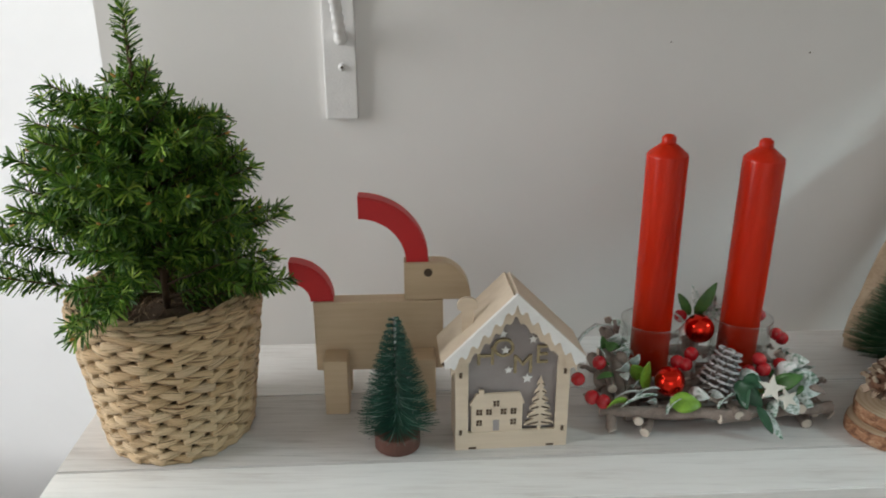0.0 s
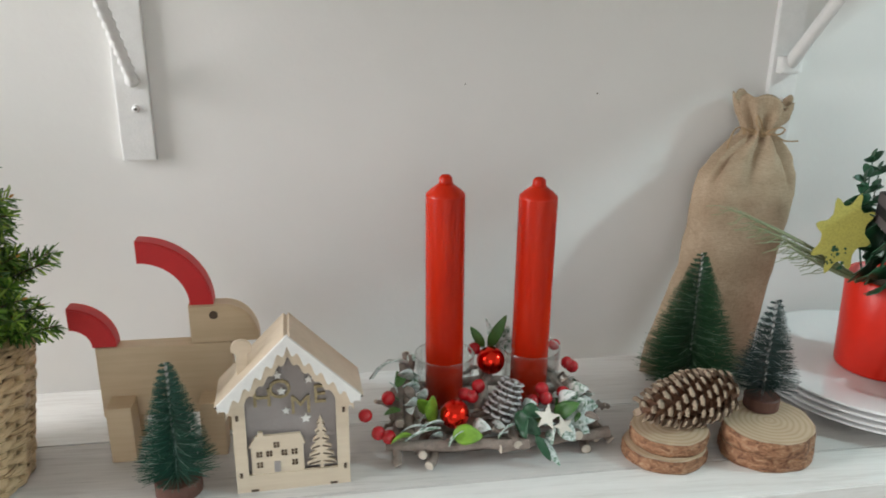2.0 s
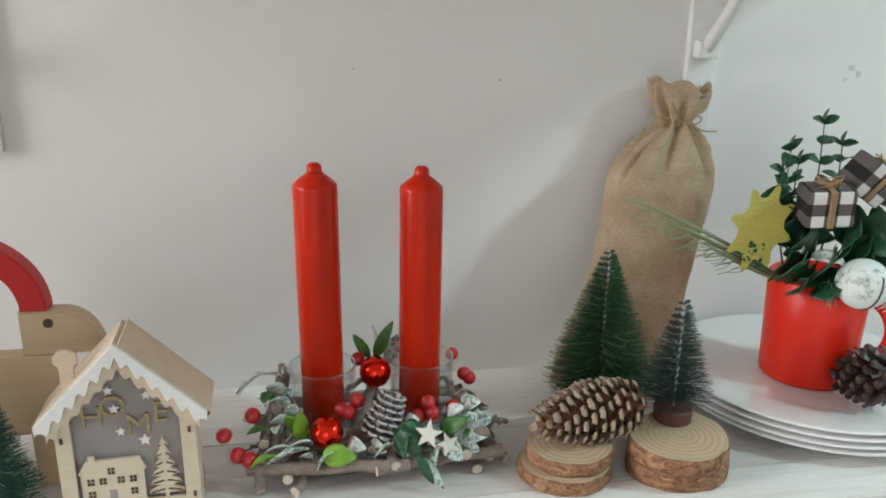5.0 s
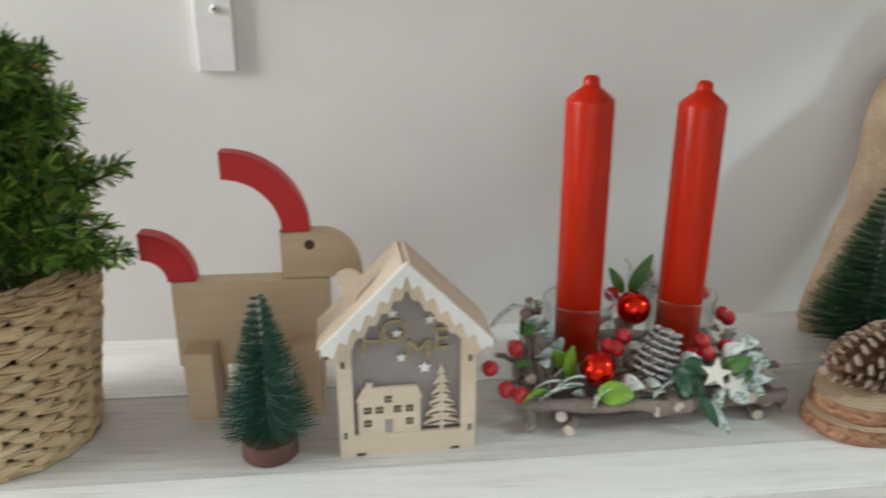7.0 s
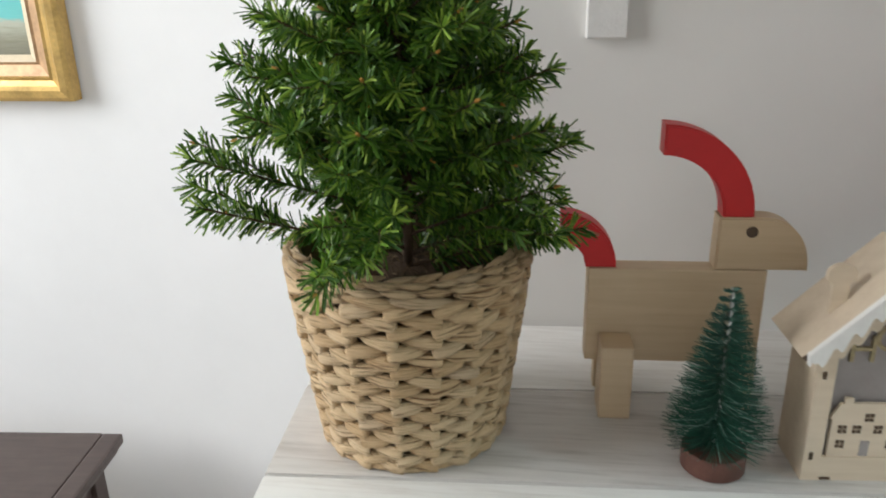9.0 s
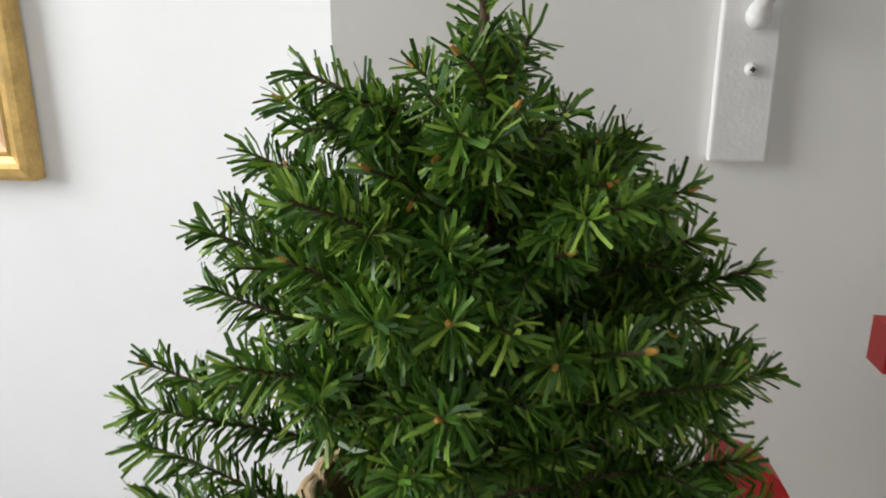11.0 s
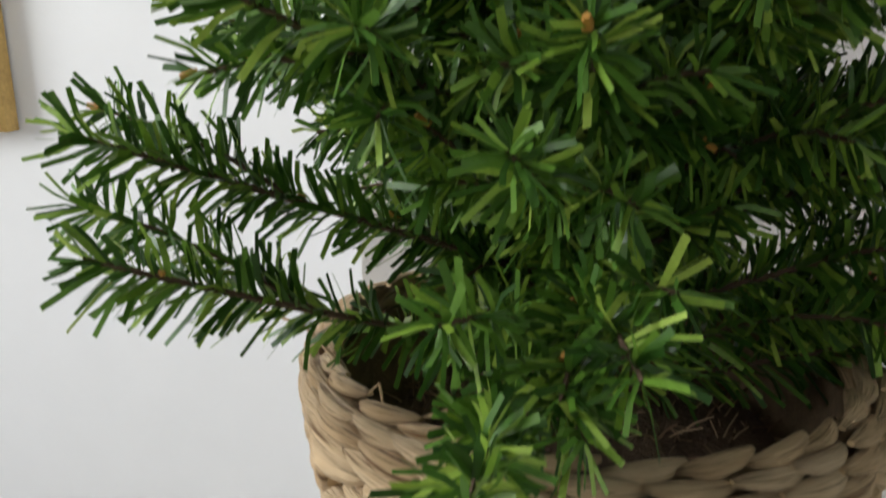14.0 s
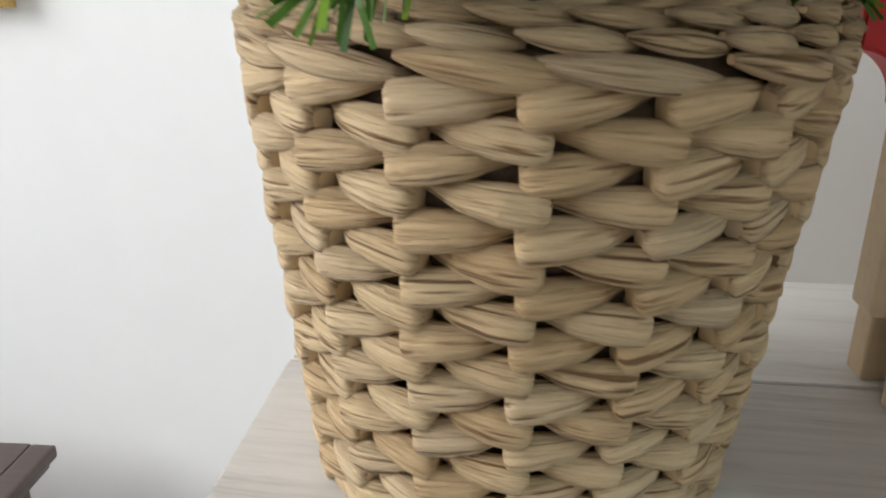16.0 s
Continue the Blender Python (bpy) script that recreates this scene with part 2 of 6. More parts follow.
M_WHITE_METAL = simple("white_painted_metal", (0.78, 0.77, 0.76), 0.35, 0.05, 80, 0.35, depth=0.001)
M_SCREW = simple("steel_screw", (0.3, 0.29, 0.28), 0.35, 0.2, 200, metal=1.0)
M_BEECH = wood("beech_wood", (0.60, 0.445, 0.28), (0.70, 0.545, 0.365), 0.5)
M_PLY = wood("birch_plywood", (0.63, 0.515, 0.385), (0.74, 0.625, 0.485), 0.6, (3, 40, 40))
M_PLY_EDGE = simple("burnt_plywood_edge", (0.10, 0.065, 0.04), 0.7, 0.3, 200)
M_RED_PAINT = simple("red_lacquer", (0.60, 0.014, 0.017), 0.45, 0.06, 60, 0.12)
# shade inside holes and slots, put on as flat dark pieces
M_HOLE_SHADE = simple("hole_shade", (0.09, 0.06, 0.04), 0.8, 0.2, 100)
M_SNOW_PAINT = simple("white_snow_paint", (0.82, 0.81, 0.79), 0.55, 0.05, 120, 0.25)
M_GREY_FELT = simple("grey_translucent_paper", (0.36, 0.325, 0.315), 0.75, 0.06, 60, 0.2)
M_GOLD_GLITTER = simple("gold_glitter_ply", (0.42, 0.34, 0.20), 0.45, 0.4, 500, 0.6, metal=0.3)
# the last, pale stop of each ramp paints a few bristles as glints
M_GREEN_BRISTLE = island("green_bristle", [(0.0, (0.009, 0.055, 0.036)), (0.7, (0.016, 0.098, 0.062)), (0.93, (0.035, 0.17, 0.11)), (0.99, (0.4, 0.6, 0.52))], 0.45)
M_OLIVE_BRISTLE = island("olive_green_bristle", [(0.0, (0.009, 0.042, 0.014)), (0.7, (0.02, 0.082, 0.026)), (0.95, (0.045, 0.14, 0.055)), (0.99, (0.4, 0.52, 0.4))], 0.45)
M_DARK_BRISTLE = island("dark_green_bristle", [(0.0, (0.005, 0.017, 0.013)), (0.75, (0.011, 0.034, 0.027)), (0.97, (0.025, 0.055, 0.048)), (0.995, (0.5, 0.58, 0.6))], 0.45)
M_WIRE = simple("twisted_wire", (0.03, 0.06, 0.04), 0.4, 0.2, 200, metal=0.6)
M_STEEL_WIRE = simple("silver_wire", (0.55, 0.55, 0.54), 0.3, 0.1, 200, metal=1.0)
M_BASE_BROWN = simple("brown_stained_wood_base", (0.11, 0.045, 0.032), 0.55, 0.25, 120, 0.4)
M_STRAND = straw_strand()
M_WEAVE_SHADE = simple("shaded_inner_weave", (0.20, 0.13, 0.075), 0.9, 0.35, 160, 0.6)
M_COIR = island("coconut_fibre", [(0.0, (0.16, 0.09, 0.05)), (0.6, (0.30, 0.19, 0.11)), (1.0, (0.5, 0.36, 0.22))], 0.9)
M_SOIL = simple("coir_bed", (0.13, 0.08, 0.05), 0.95, 0.45, 120, 0.9, depth=0.003)
M_NEEDLE = island("pine_needle", [(0.0, (0.025, 0.080, 0.010)), (0.35, (0.062, 0.160, 0.019)), (0.7, (0.122, 0.255, 0.030)), (0.88, (0.24, 0.40, 0.046)), (1.0, (0.40, 0.55, 0.09))], 0.36, spec=0.4, trans=0.1)
M_TWIG = simple("brown_twig", (0.10, 0.06, 0.035), 0.8, 0.3, 200, 0.6)
M_ORANGE = simple("orange_bud", (0.50, 0.25, 0.05), 0.6, 0.3, 300, 0.4)
M_BURLAP = burlap()
M_TWINE = simple("jute_twine", (0.40, 0.27, 0.15), 0.85, 0.25, 400, 0.7)
M_WAX = wax()
M_GLASS = clear_glass("clear_glass", 0.10)
M_RIM = clear_glass("polished_glass_rim", 0.6)
M_DRIFT = simple("grey_weathered_twig", (0.26, 0.205, 0.175), 0.85, 0.35, 120, 0.8, depth=0.002)
M_CUT = simple("pale_cut_end", (0.58, 0.50, 0.42), 0.8, 0.15, 200, 0.3)
M_BERRY = simple("red_berry", (0.52, 0.012, 0.02), 0.2, 0.12, 100, 0.05, coat=0.4)
M_BAUBLE = simple("red_metallic_bauble", (0.80, 0.03, 0.015), 0.16, 0.08, 60, 0.05, metal=1.0)
M_LEAF_LIME = simple("lime_green_leaf", (0.20, 0.37, 0.035), 0.4, 0.3, 90, 0.3)
M_LEAF_GREEN = simple("mid_green_leaf", (0.06, 0.17, 0.035), 0.4, 0.3, 90, 0.3)
M_LEAF_DARK = simple("dark_green_leaf", (0.018, 0.078, 0.034), 0.4, 0.3, 90, 0.3)
M_LEAF_FROST = frosted("frosted_leaf", (0.07, 0.19, 0.10), 0.47)
M_LEAF_FROST_PALE = frosted("heavily_frosted_leaf", (0.16, 0.30, 0.22), 0.40)
M_STAR = simple("white_wooden_star", (0.74, 0.70, 0.62), 0.7, 0.08, 120, 0.3)
M_RIME = simple("rimed_scale_tip", (0.46, 0.435, 0.44), 0.7, 0.3, 300, 0.6)
M_SNOW_CONE = frosted("snowy_cone_scale", (0.11, 0.075, 0.065), 0.57, 160)
M_CONE = island("pine_cone_scale", [(0.0, (0.10, 0.045, 0.022)), (1.0, (0.18, 0.085, 0.045))], 0.65)
M_CONE_TIP = island("pale_scale_tip", [(0.0, (0.32, 0.23, 0.155)), (1.0, (0.52, 0.41, 0.31))], 0.7)
M_CONE_DARK = island("dark_cone_scale", [(0.0, (0.014, 0.007, 0.006)), (1.0, (0.035, 0.014, 0.012))], 0.4)
M_CONE_DARK_TIP = island("dark_cone_scale_edge", [(0.0, (0.035, 0.016, 0.013)), (1.0, (0.08, 0.04, 0.032))], 0.45)
M_BARK = bark()
M_ENDGRAIN = end_grain()
M_PORCELAIN = simple("white_porcelain", (0.80, 0.795, 0.79), 0.12, 0.02, 30, 0.02, coat=0.3)
M_MUG = simple("red_glazed_ceramic", (0.74, 0.018, 0.004), 0.4, 0.05, 30, 0.03, coat=0.05)
M_GOLDLEAF = simple("gold_green_glitter_leaf", (0.47, 0.42, 0.09), 0.5, 0.22, 500, 0.6)
M_PICK = simple("green_gold_pick", (0.25, 0.28, 0.15), 0.5, 0.3, 300, 0.4)
M_CHECK = gingham()
M_BELL = frosted("worn_white_bell", (0.10, 0.085, 0.08), 0.36, 70)
M_BELL_SLOT = simple("bell_slot", (0.02, 0.02, 0.02), 0.6, 0.2)
M_GOLD_FRAME = simple("gilt_moulding", (0.55, 0.37, 0.13), 0.38, 0.3, 30, 0.4, metal=0.55)
M_ROSE_FRAME = simple("rose_gilt_moulding", (0.46, 0.29, 0.16), 0.45, 0.3, 30, 0.4, metal=0.35)
M_LINER = simple("cream_liner", (0.66, 0.56, 0.40), 0.6, 0.1, 40, 0.3)
M_PAINTING = painting()
M_DARK_WOOD = wood("dark_walnut_stain", (0.050, 0.034, 0.030), (0.088, 0.062, 0.055), 0.38, (2, 24, 24))
M_SCUFF = simple("chipped_plaster", (0.62, 0.62, 0.61), 0.8, 0.12, 150, 0.5)

# ---- small builders ----
def part(name, bm, mat, parent=None, label="", smooth=False):
    """Links a bmesh as one mesh object under a thing or a part."""
    me = bpy.data.meshes.new(name)
    bm.to_mesh(me)
    bm.free()
    for m in mat if isinstance(mat, (list, tuple)) else [mat]:
        me.materials.append(m)
    if smooth:
        for p in me.polygons:
            p.use_smooth = True
    ob = new(name, me)
    if parent:
        ob.parent = parent
    if label:
        ob["label"] = label
    return ob


def thing(name, m, label, category, group="", kind=""):
    ob = new(name)
    ob.empty_display_size = 0.02
    ob.matrix_world = m
    return tagged(ob, label, category, group, kind)


def box(bm, x0, x1, y0, y1, z0, z1, bevel=0.0, mat=0):
    vs = [bm.verts.new((x, y, z)) for z in (z0, z1) for x, y in ((x0, y0), (x1, y0), (x1, y1), (x0, y1))]
    fs = [bm.faces.new([vs[i] for i in q]) for q in ((3, 2, 1, 0), (4, 5, 6, 7), (0, 1, 5, 4), (1, 2, 6, 5), (2, 3, 7, 6), (3, 0, 4, 7))]
    for f in fs:
        f.material_index = mat
    if bevel:
        edges = list({e for f in fs for e in f.edges})
        bmesh.ops.bevel(bm, geom=edges, offset=bevel, segments=2, affect="EDGES", profile=0.6)
    return bm


def boxed(*a, **k):
    return box(bmesh.new(), *a, **k)


def prism(outline, y0, y1, bevel=0.0, axis="y"):
    """A flat shape in x and z, given thickness along y."""
    bm = bmesh.new()
    a = [bm.verts.new((x, y0, z)) for x, z in outline]
    b = [bm.verts.new((x, y1, z)) for x, z in outline]
    n = len(outline)
    bm.faces.new(a)
    bm.faces.new(b[::-1])
    for i in range(n):
        bm.faces.new((a[(i + 1) % n], a[i], b[i], b[(i + 1) % n]))
    bmesh.ops.recalc_face_normals(bm, faces=bm.faces)
    if bevel:
        sharp = [e for e in bm.edges if abs(e.verts[0].co.y - e.verts[1].co.y) < 1e-6]
        bmesh.ops.bevel(bm, geom=sharp, offset=bevel, segments=2, affect="EDGES")
    return bm


def tube(bm, pts, radii, sides=6, cap=True, mat=0):
    """A tube along points, with a radius at each."""
    pts = [Vector(p) for p in pts]
    if isinstance(radii, (int, float)):
        radii = [radii] * len(pts)
    rings, side = [], None
    for i, p in enumerate(pts):
        d = (pts[min(i + 1, len(pts) - 1)] - pts[max(i - 1, 0)]).normalized()
        ref = side if side else (Vector((0, 0, 1)) if abs(d.z) < 0.9 else Vector((1, 0, 0)))
        u = (ref - d * ref.dot(d)).normalized()
        side = u
        w = d.cross(u)
        rings.append([bm.verts.new(p + (u * math.cos(a) + w * math.sin(a)) * radii[i]) for a in [2 * math.pi * k / sides for k in range(sides)]])
    for a, b in zip(rings, rings[1:]):
        for k in range(sides):
            bm.faces.new((a[k], a[(k + 1) % sides], b[(k + 1) % sides], b[k])).material_index = mat
    if cap:
        bm.faces.new(rings[0][::-1]).material_index = mat
        bm.faces.new(rings[-1]).material_index = mat
    return bm


def lathe(profile, sides=48, mats=None):
    """A turned shape from (radius, height) pairs."""
    bm = bmesh.new()
    rings = []
    for r, z in profile:
        if r < 1e-6:
            rings.append([bm.verts.new((0, 0, z))])
        else:
            rings.append([bm.verts.new((r * math.cos(2 * math.pi * k / sides), r * math.sin(2 * math.pi * k / sides), z)) for k in range(sides)])
    for i, (a, b) in enumerate(zip(rings, rings[1:])):
        for k in range(sides):
            q = [a[k % len(a)], a[(k + 1) % len(a)], b[(k + 1) % len(b)], b[k % len(b)]]
            q = [v for j, v in enumerate(q) if v not in q[:j]]
            f = bm.faces.new(q)
            if mats:
                f.material_index = mats[i]
    return bm


def ball(r, u=20, v=14):
    bm = bmesh.new()
    bmesh.ops.create_uvsphere(bm, u_segments=u, v_segments=v, radius=r)
    return bm


def leaf_mesh(length, width, fold=0.15, bend=0.2, n=8, spikes=0, thick=0.0006, tip=1.0):
    """A leaf along local x with a folded midrib; spikes make a holly edge."""
    bm = bmesh.new()
    up, down = [], []
    for i in range(n + 1):
        u = i / n
        w = width * 0.5 * math.sin(math.pi * min(1, u * 0.97 + 0.02) ** 0.8) ** (0.75 * tip) + 0.0003
        if spikes:
            w = width * 0.5 * (0.42 + 0.58 * abs(math.sin(math.pi * u * spikes))) * math.sin(math.pi * (0.04 + 0.94 * u)) ** 0.45 + 0.0002
        z = bend * length * (u - u * u) * 2 - bend * length * u * u * 0.4
        row = []
        for s, h in ((-1, fold * w), (-0.5, fold * w * 0.35), (0, 0), (0.5, fold * w * 0.35), (1, fold * w)):
            shift = 0.12 * length * abs(s) * (1 if spikes else 0) * abs(math.sin(math.pi * u * spikes)) if spikes else 0
            row.append((u * length + shift * 0.4, s * w, z + h))
        up.append([bm.verts.new(p) for p in row])
        down.append([bm.verts.new((p[0], p[1], p[2] - thick)) for p in row])
    for g, flip in ((up, False), (down, True)):
        for a, b in zip(g, g[1:]):
            for k in range(4):
                q = (a[k], b[k], b[k + 1], a[k + 1])
                bm.faces.new(q[::-1] if not flip else q)
    m = len(up)
    rim = [r[0] for r in up] + up[-1][1:] + [r[4] for r in up[-2::-1]] + up[0][3:0:-1]
    rim2 = [r[0] for r in down] + down[-1][1:] + [r[4] for r in down[-2::-1]] + down[0][3:0:-1]
    for i in range(len(rim)):
        j = (i + 1) % len(rim)
        bm.faces.new((rim[i], rim[j], rim2[j], rim2[i]))
    bmesh.ops.recalc_face_normals(bm, faces=bm.faces)
    return bm


def aim(p, d, roll=0.0):
    """A pose at p whose local x points along d."""
    q = Vector(d).normalized().to_track_quat("X", "Z")
    return Matrix.Translation(p) @ q.to_matrix().to_4x4() @ Matrix.Rotation(roll, 4, "X")


def structure(name, bm, mat, label, category):
    return tagged(part(name, bm, mat), label, category, kind="structure")


# ---- the room ----
TURN_WALL = math.atan(0.05)
FLOOR_Z, CEIL_Z = -1.0, 1.75


def wall_y(x):
    return 0.77 + 0.05 * x


def quad_wall(name, a, b, thick, z0=FLOOR_Z, z1=CEIL_Z, label="plain white painted wall", mat=None, holes=()):
    """A wall from a to b in plan; thick goes to the left of that way. holes: (along0, along1, z0, z1)."""
    a, b = Vector((*a, 0)), Vector((*b, 0))
    d = (b - a).normalized()
    n = Vector((-d.y, d.x, 0))
    length = (b - a).length
    bm = bmesh.new()
    xs = sorted({0, length, *[h[0] for h in holes], *[h[1] for h in holes]})
    zs = sorted({z0, z1, *[h[2] for h in holes], *[h[3] for h in holes]})
    for s0, s1 in zip(xs, xs[1:]):
        for h0, h1 in zip(zs, zs[1:]):
            if any(h[0] <= s0 and s1 <= h[1] and h[2] <= h0 and h1 <= h[3] for h in holes):
                continue
            vs = [bm.verts.new(a + d * s + n * t + Vector((0, 0, h))) for h in (h0, h1) for s, t in ((s0, 0), (s1, 0), (s1, thick), (s0, thick))]
            for q in ((3, 2, 1, 0), (4, 5, 6, 7), (0, 1, 5, 4), (1, 2, 6, 5), (2, 3, 7, 6), (3, 0, 4, 7)):
                bm.faces.new([vs[i] for i in q])
    bmesh.ops.remove_doubles(bm, verts=bm.verts, dist=1e-5)
    bmesh.ops.recalc_face_normals(bm, faces=bm.faces)
    return structure(name, bm, mat or M_WALL, label, "wall")


quad_wall("wall_north", (-0.322, wall_y(-0.322)), (2.3, wall_y(2.3)), 0.6, label="white painted plaster wall behind the shelf, slightly stained")
quad_wall("wall_recess", (-2.5, 1.245), (-0.34, 1.245), 0.15, mat=M_BLUE_LIT_WALL, label="bright white wall of the recess, with faint scuffs")
quad_wall("wall_west", (-2.5, -2.5), (-2.5, 1.395), 0.15, holes=((2.0, 3.2, 0.15, 1.55),))
quad_wall("wall_east", (2.3, 2.0), (2.3, -2.5), 0.15, holes=((1.9, 2.2, 1.2, 1.55),))
# unseen opening, added behind the rear fill light
quad_wall("wall_south", (2.45, -2.5), (-2.65, -2.5), 0.15, holes=((1.75, 3.35, 0.2, 1.3),))
structure("floor", boxed(-2.65, 2.45, -2.65, 2.0, FLOOR_Z - 0.1, FLOOR_Z - 0.002), M_FLOOR, "plain beige floor", "floor")
structure("ceiling", boxed(-2.65, 2.45, -2.65, 2.0, CEIL_Z + 0.002, CEIL_Z + 0.1), M_CEIL, "plain white ceiling", "ceiling")


def wall_scuff(x, z, size, mat, seed, label):
    """A chip or filled dent on the plaster, standing slightly proud."""
    rng = random.Random(seed)
    n = 22
    out = [(size * rng.uniform(0.45, 1.0) * math.cos(2 * math.pi * k / n), size * rng.uniform(0.35, 0.8) * math.sin(2 * math.pi * k / n)) for k in range(n)]
    ob = part("wall_scuff", prism(out, -0.0006, 0.0004), mat)
    ob.matrix_world = pose(x, wall_y(x), z, 0, 0, math.degrees(TURN_WALL))
    return tagged(ob, label, "wall mark", kind="structure")


wall_scuff(0.741, 0.294, 0.0055, M_SCUFF, 1, "chipped grey mark on the white wall")
wall_scuff(0.750, 0.288, 0.0045, M_SCUFF, 2, "chipped grey mark on the white wall")
wall_scuff(0.736, 0.283, 0.0035, M_SCUFF, 3, "chipped grey mark on the white wall")
wall_scuff(0.362, 0.283, 0.0012, M_HOLE_SHADE, 4, "tiny nail hole in the white wall")
wall_scuff(0.222, 0.294, 0.0009, M_HOLE_SHADE, 5, "tiny nail hole in the white wall")

# ---- the whitewashed shelf ----
def front_y(x):
    return 0.468 + 0.052 * x


def back_y(x):
    return 0.7254 + 0.052 * x


def build_shelf():
    shelf = thing("display_shelf", pose(0, 0, 0), "whitewashed wooden plank shelf with grey grain showing through", "shelf")
    x0, x1 = -0.298, 1.05
    seams = [(0.0, 0.0), (0.20, 0.20), (0.605, 0.60), (1.0, 1.0)]
    for i, (a, b) in enumerate(zip(seams, seams[1:])):
        bm = bmesh.new()
        vs = []
        gap = 0.0004
        for z in (-0.026, 0.0):
            for x, f, g in ((x0, a[0], gap), (x1, a[1], gap), (x1, b[1], -gap), (x0, b[0], -gap)):
                slant = -0.012 * (f - 0.0) if x == x0 else 0
                vs.append(bm.verts.new((x + slant, front_y(x) + (back_y(x) - front_y(x)) * f + g, z)))
        fs = [bm.faces.new([vs[k] for k in q]) for q in ((3, 2, 1, 0), (4, 5, 6, 7), (0, 1, 5, 4), (1, 2, 6, 5), (2, 3, 7, 6), (3, 0, 4, 7))]
        bmesh.ops.bevel(bm, geom=list(bm.edges), offset=0.0012, segments=2, affect="EDGES")
        # the middle plank carries the painted shadow band
        part("plank", bm, M_WASH_WORN_SHADED if i == 1 else M_WASH, shelf, "worn plank with the shelf's shadow band painted greyer" if i == 1 else "")
    for x in (-0.2, 0.95):
        part("support_panel", boxed(x - 0.012, x + 0.012, 0.5, 0.69, FLOOR_Z, -0.0262, bevel=0.002), M_WASH, shelf)
    return shelf


build_shelf()


# ---- wall brackets and the shelf above ----
def build_bracket(x, zlow, rod):
    m = pose(x, wall_y(x), zlow, 0, 0, math.degrees(TURN_WALL))
    br = thing("shelf_bracket", m, "white painted metal wall bracket with a twisted rod strut" if rod else "white painted metal wall bracket with a flat strut", "bracket", "brackets of the upper shelf")
    part("wall_plate", boxed(-0.0155, 0.0155, -0.0075, 0.0, 0, 0.27, bevel=0.0014), M_WHITE_METAL, br)
    part("arm", boxed(-0.0155, 0.0155, -0.23, -0.0076, 0.262, 0.27, bevel=0.001), M_WHITE_METAL, br)
    bm = lathe([(0.0, 0.0032), (0.0018, 0.0030), (0.0034, 0.0016), (0.0036, 0.0)], 16)
    bmesh.ops.rotate(bm, verts=bm.verts, matrix=Matrix.Rotation(math.pi / 2, 3, "X"))
    bmesh.ops.translate(bm, verts=bm.verts, vec=(0.002, -0.0075, 0.050))
    screw = part("screw", bm, M_WHITE_METAL, br, "painted screw head", smooth=True)
    slot = bmesh.new()
    box(slot, 0.0005, 0.0035, -0.0112, -0.0104, 0.0494, 0.0506)
    box(slot, 0.0014, 0.0026, -0.0112, -0.01035, 0.0485, 0.0515)
    part("screw_slot", slot, M_HOLE_SHADE, screw)
    if rod:
        pts, rad = [], []
        for i in range(90):
            u = i / 89
            pts.append((0.002 - 0.004 * u, -0.010 - 0.20 * u, 0.078 + 0.184 * u))
            rad.append(0.0052 + 0.0008 * math.sin(i * 1.55))
        part("strut", tube(bmesh.new(), pts, rad, 10), M_WHITE_METAL, br, "twisted rod", smooth=True)
        bm = ball(0.0066, 14, 10)
        bmesh.ops.translate(bm, verts=bm.verts, vec=(0.002, -0.010, 0.077))
        part("weld", bm, M_WHITE_METAL, br, smooth=True)
    else:
        pts = [(0.0, -0.0085, 0.085), (0.0, -0.012, 0.086), (0.0, -0.04, 0.115), (0.0, -0.18, 0.262)]
        bm = bmesh.new()
        tube(bm, pts, [0.006, 0.0075, 0.0065, 0.0065], 8)
        part("strut", bm, M_WHITE_METAL, br, smooth=True)
        bm = bmesh.new()
        box(bm, -0.012, 0.012, -0.020, -0.0076, 0.078, 0.096, bevel=0.003)
        part("lug", bm, M_WHITE_METAL, br)
    return br


build_bracket(-0.098, 0.224, True)
build_bracket(0.566, 0.226, False)
upper = thing("upper_shelf", pose(0, 0, 0), "white wooden board resting on the two wall brackets", "shelf")
bm = bmesh.new()
vs = [bm.verts.new((x, wall_y(x) - o, z)) for z in (0.4962, 0.52) for x, o in ((-0.3, 0.46), (0.84, 0.46), (0.84, 0.003), (-0.3, 0.003))]
for q in ((3, 2, 1, 0), (4, 5, 6, 7), (0, 1, 5, 4), (1, 2, 6, 5), (2, 3, 7, 6), (3, 0, 4, 7)):
    bm.faces.new([vs[i] for i in q])
bmesh.ops.bevel(bm, geom=list(bm.edges), offset=0.002, segments=2, affect="EDGES")
part("board", bm, M_WASH, upper)


# ---- wooden block animal toy ----
def ring_piece(cx, cz, r0, r1, y0, y1, n=18, bevel=0.0012):
    arc = [math.pi / 2 * k / n for k in range(n + 1)]
    return prism([(cx + r1 * math.cos(a), cz + r1 * math.sin(a)) for a in arc] + [(cx + r0 * math.cos(a), cz + r0 * math.sin(a)) for a in arc[::-1]], y0, y1, bevel)


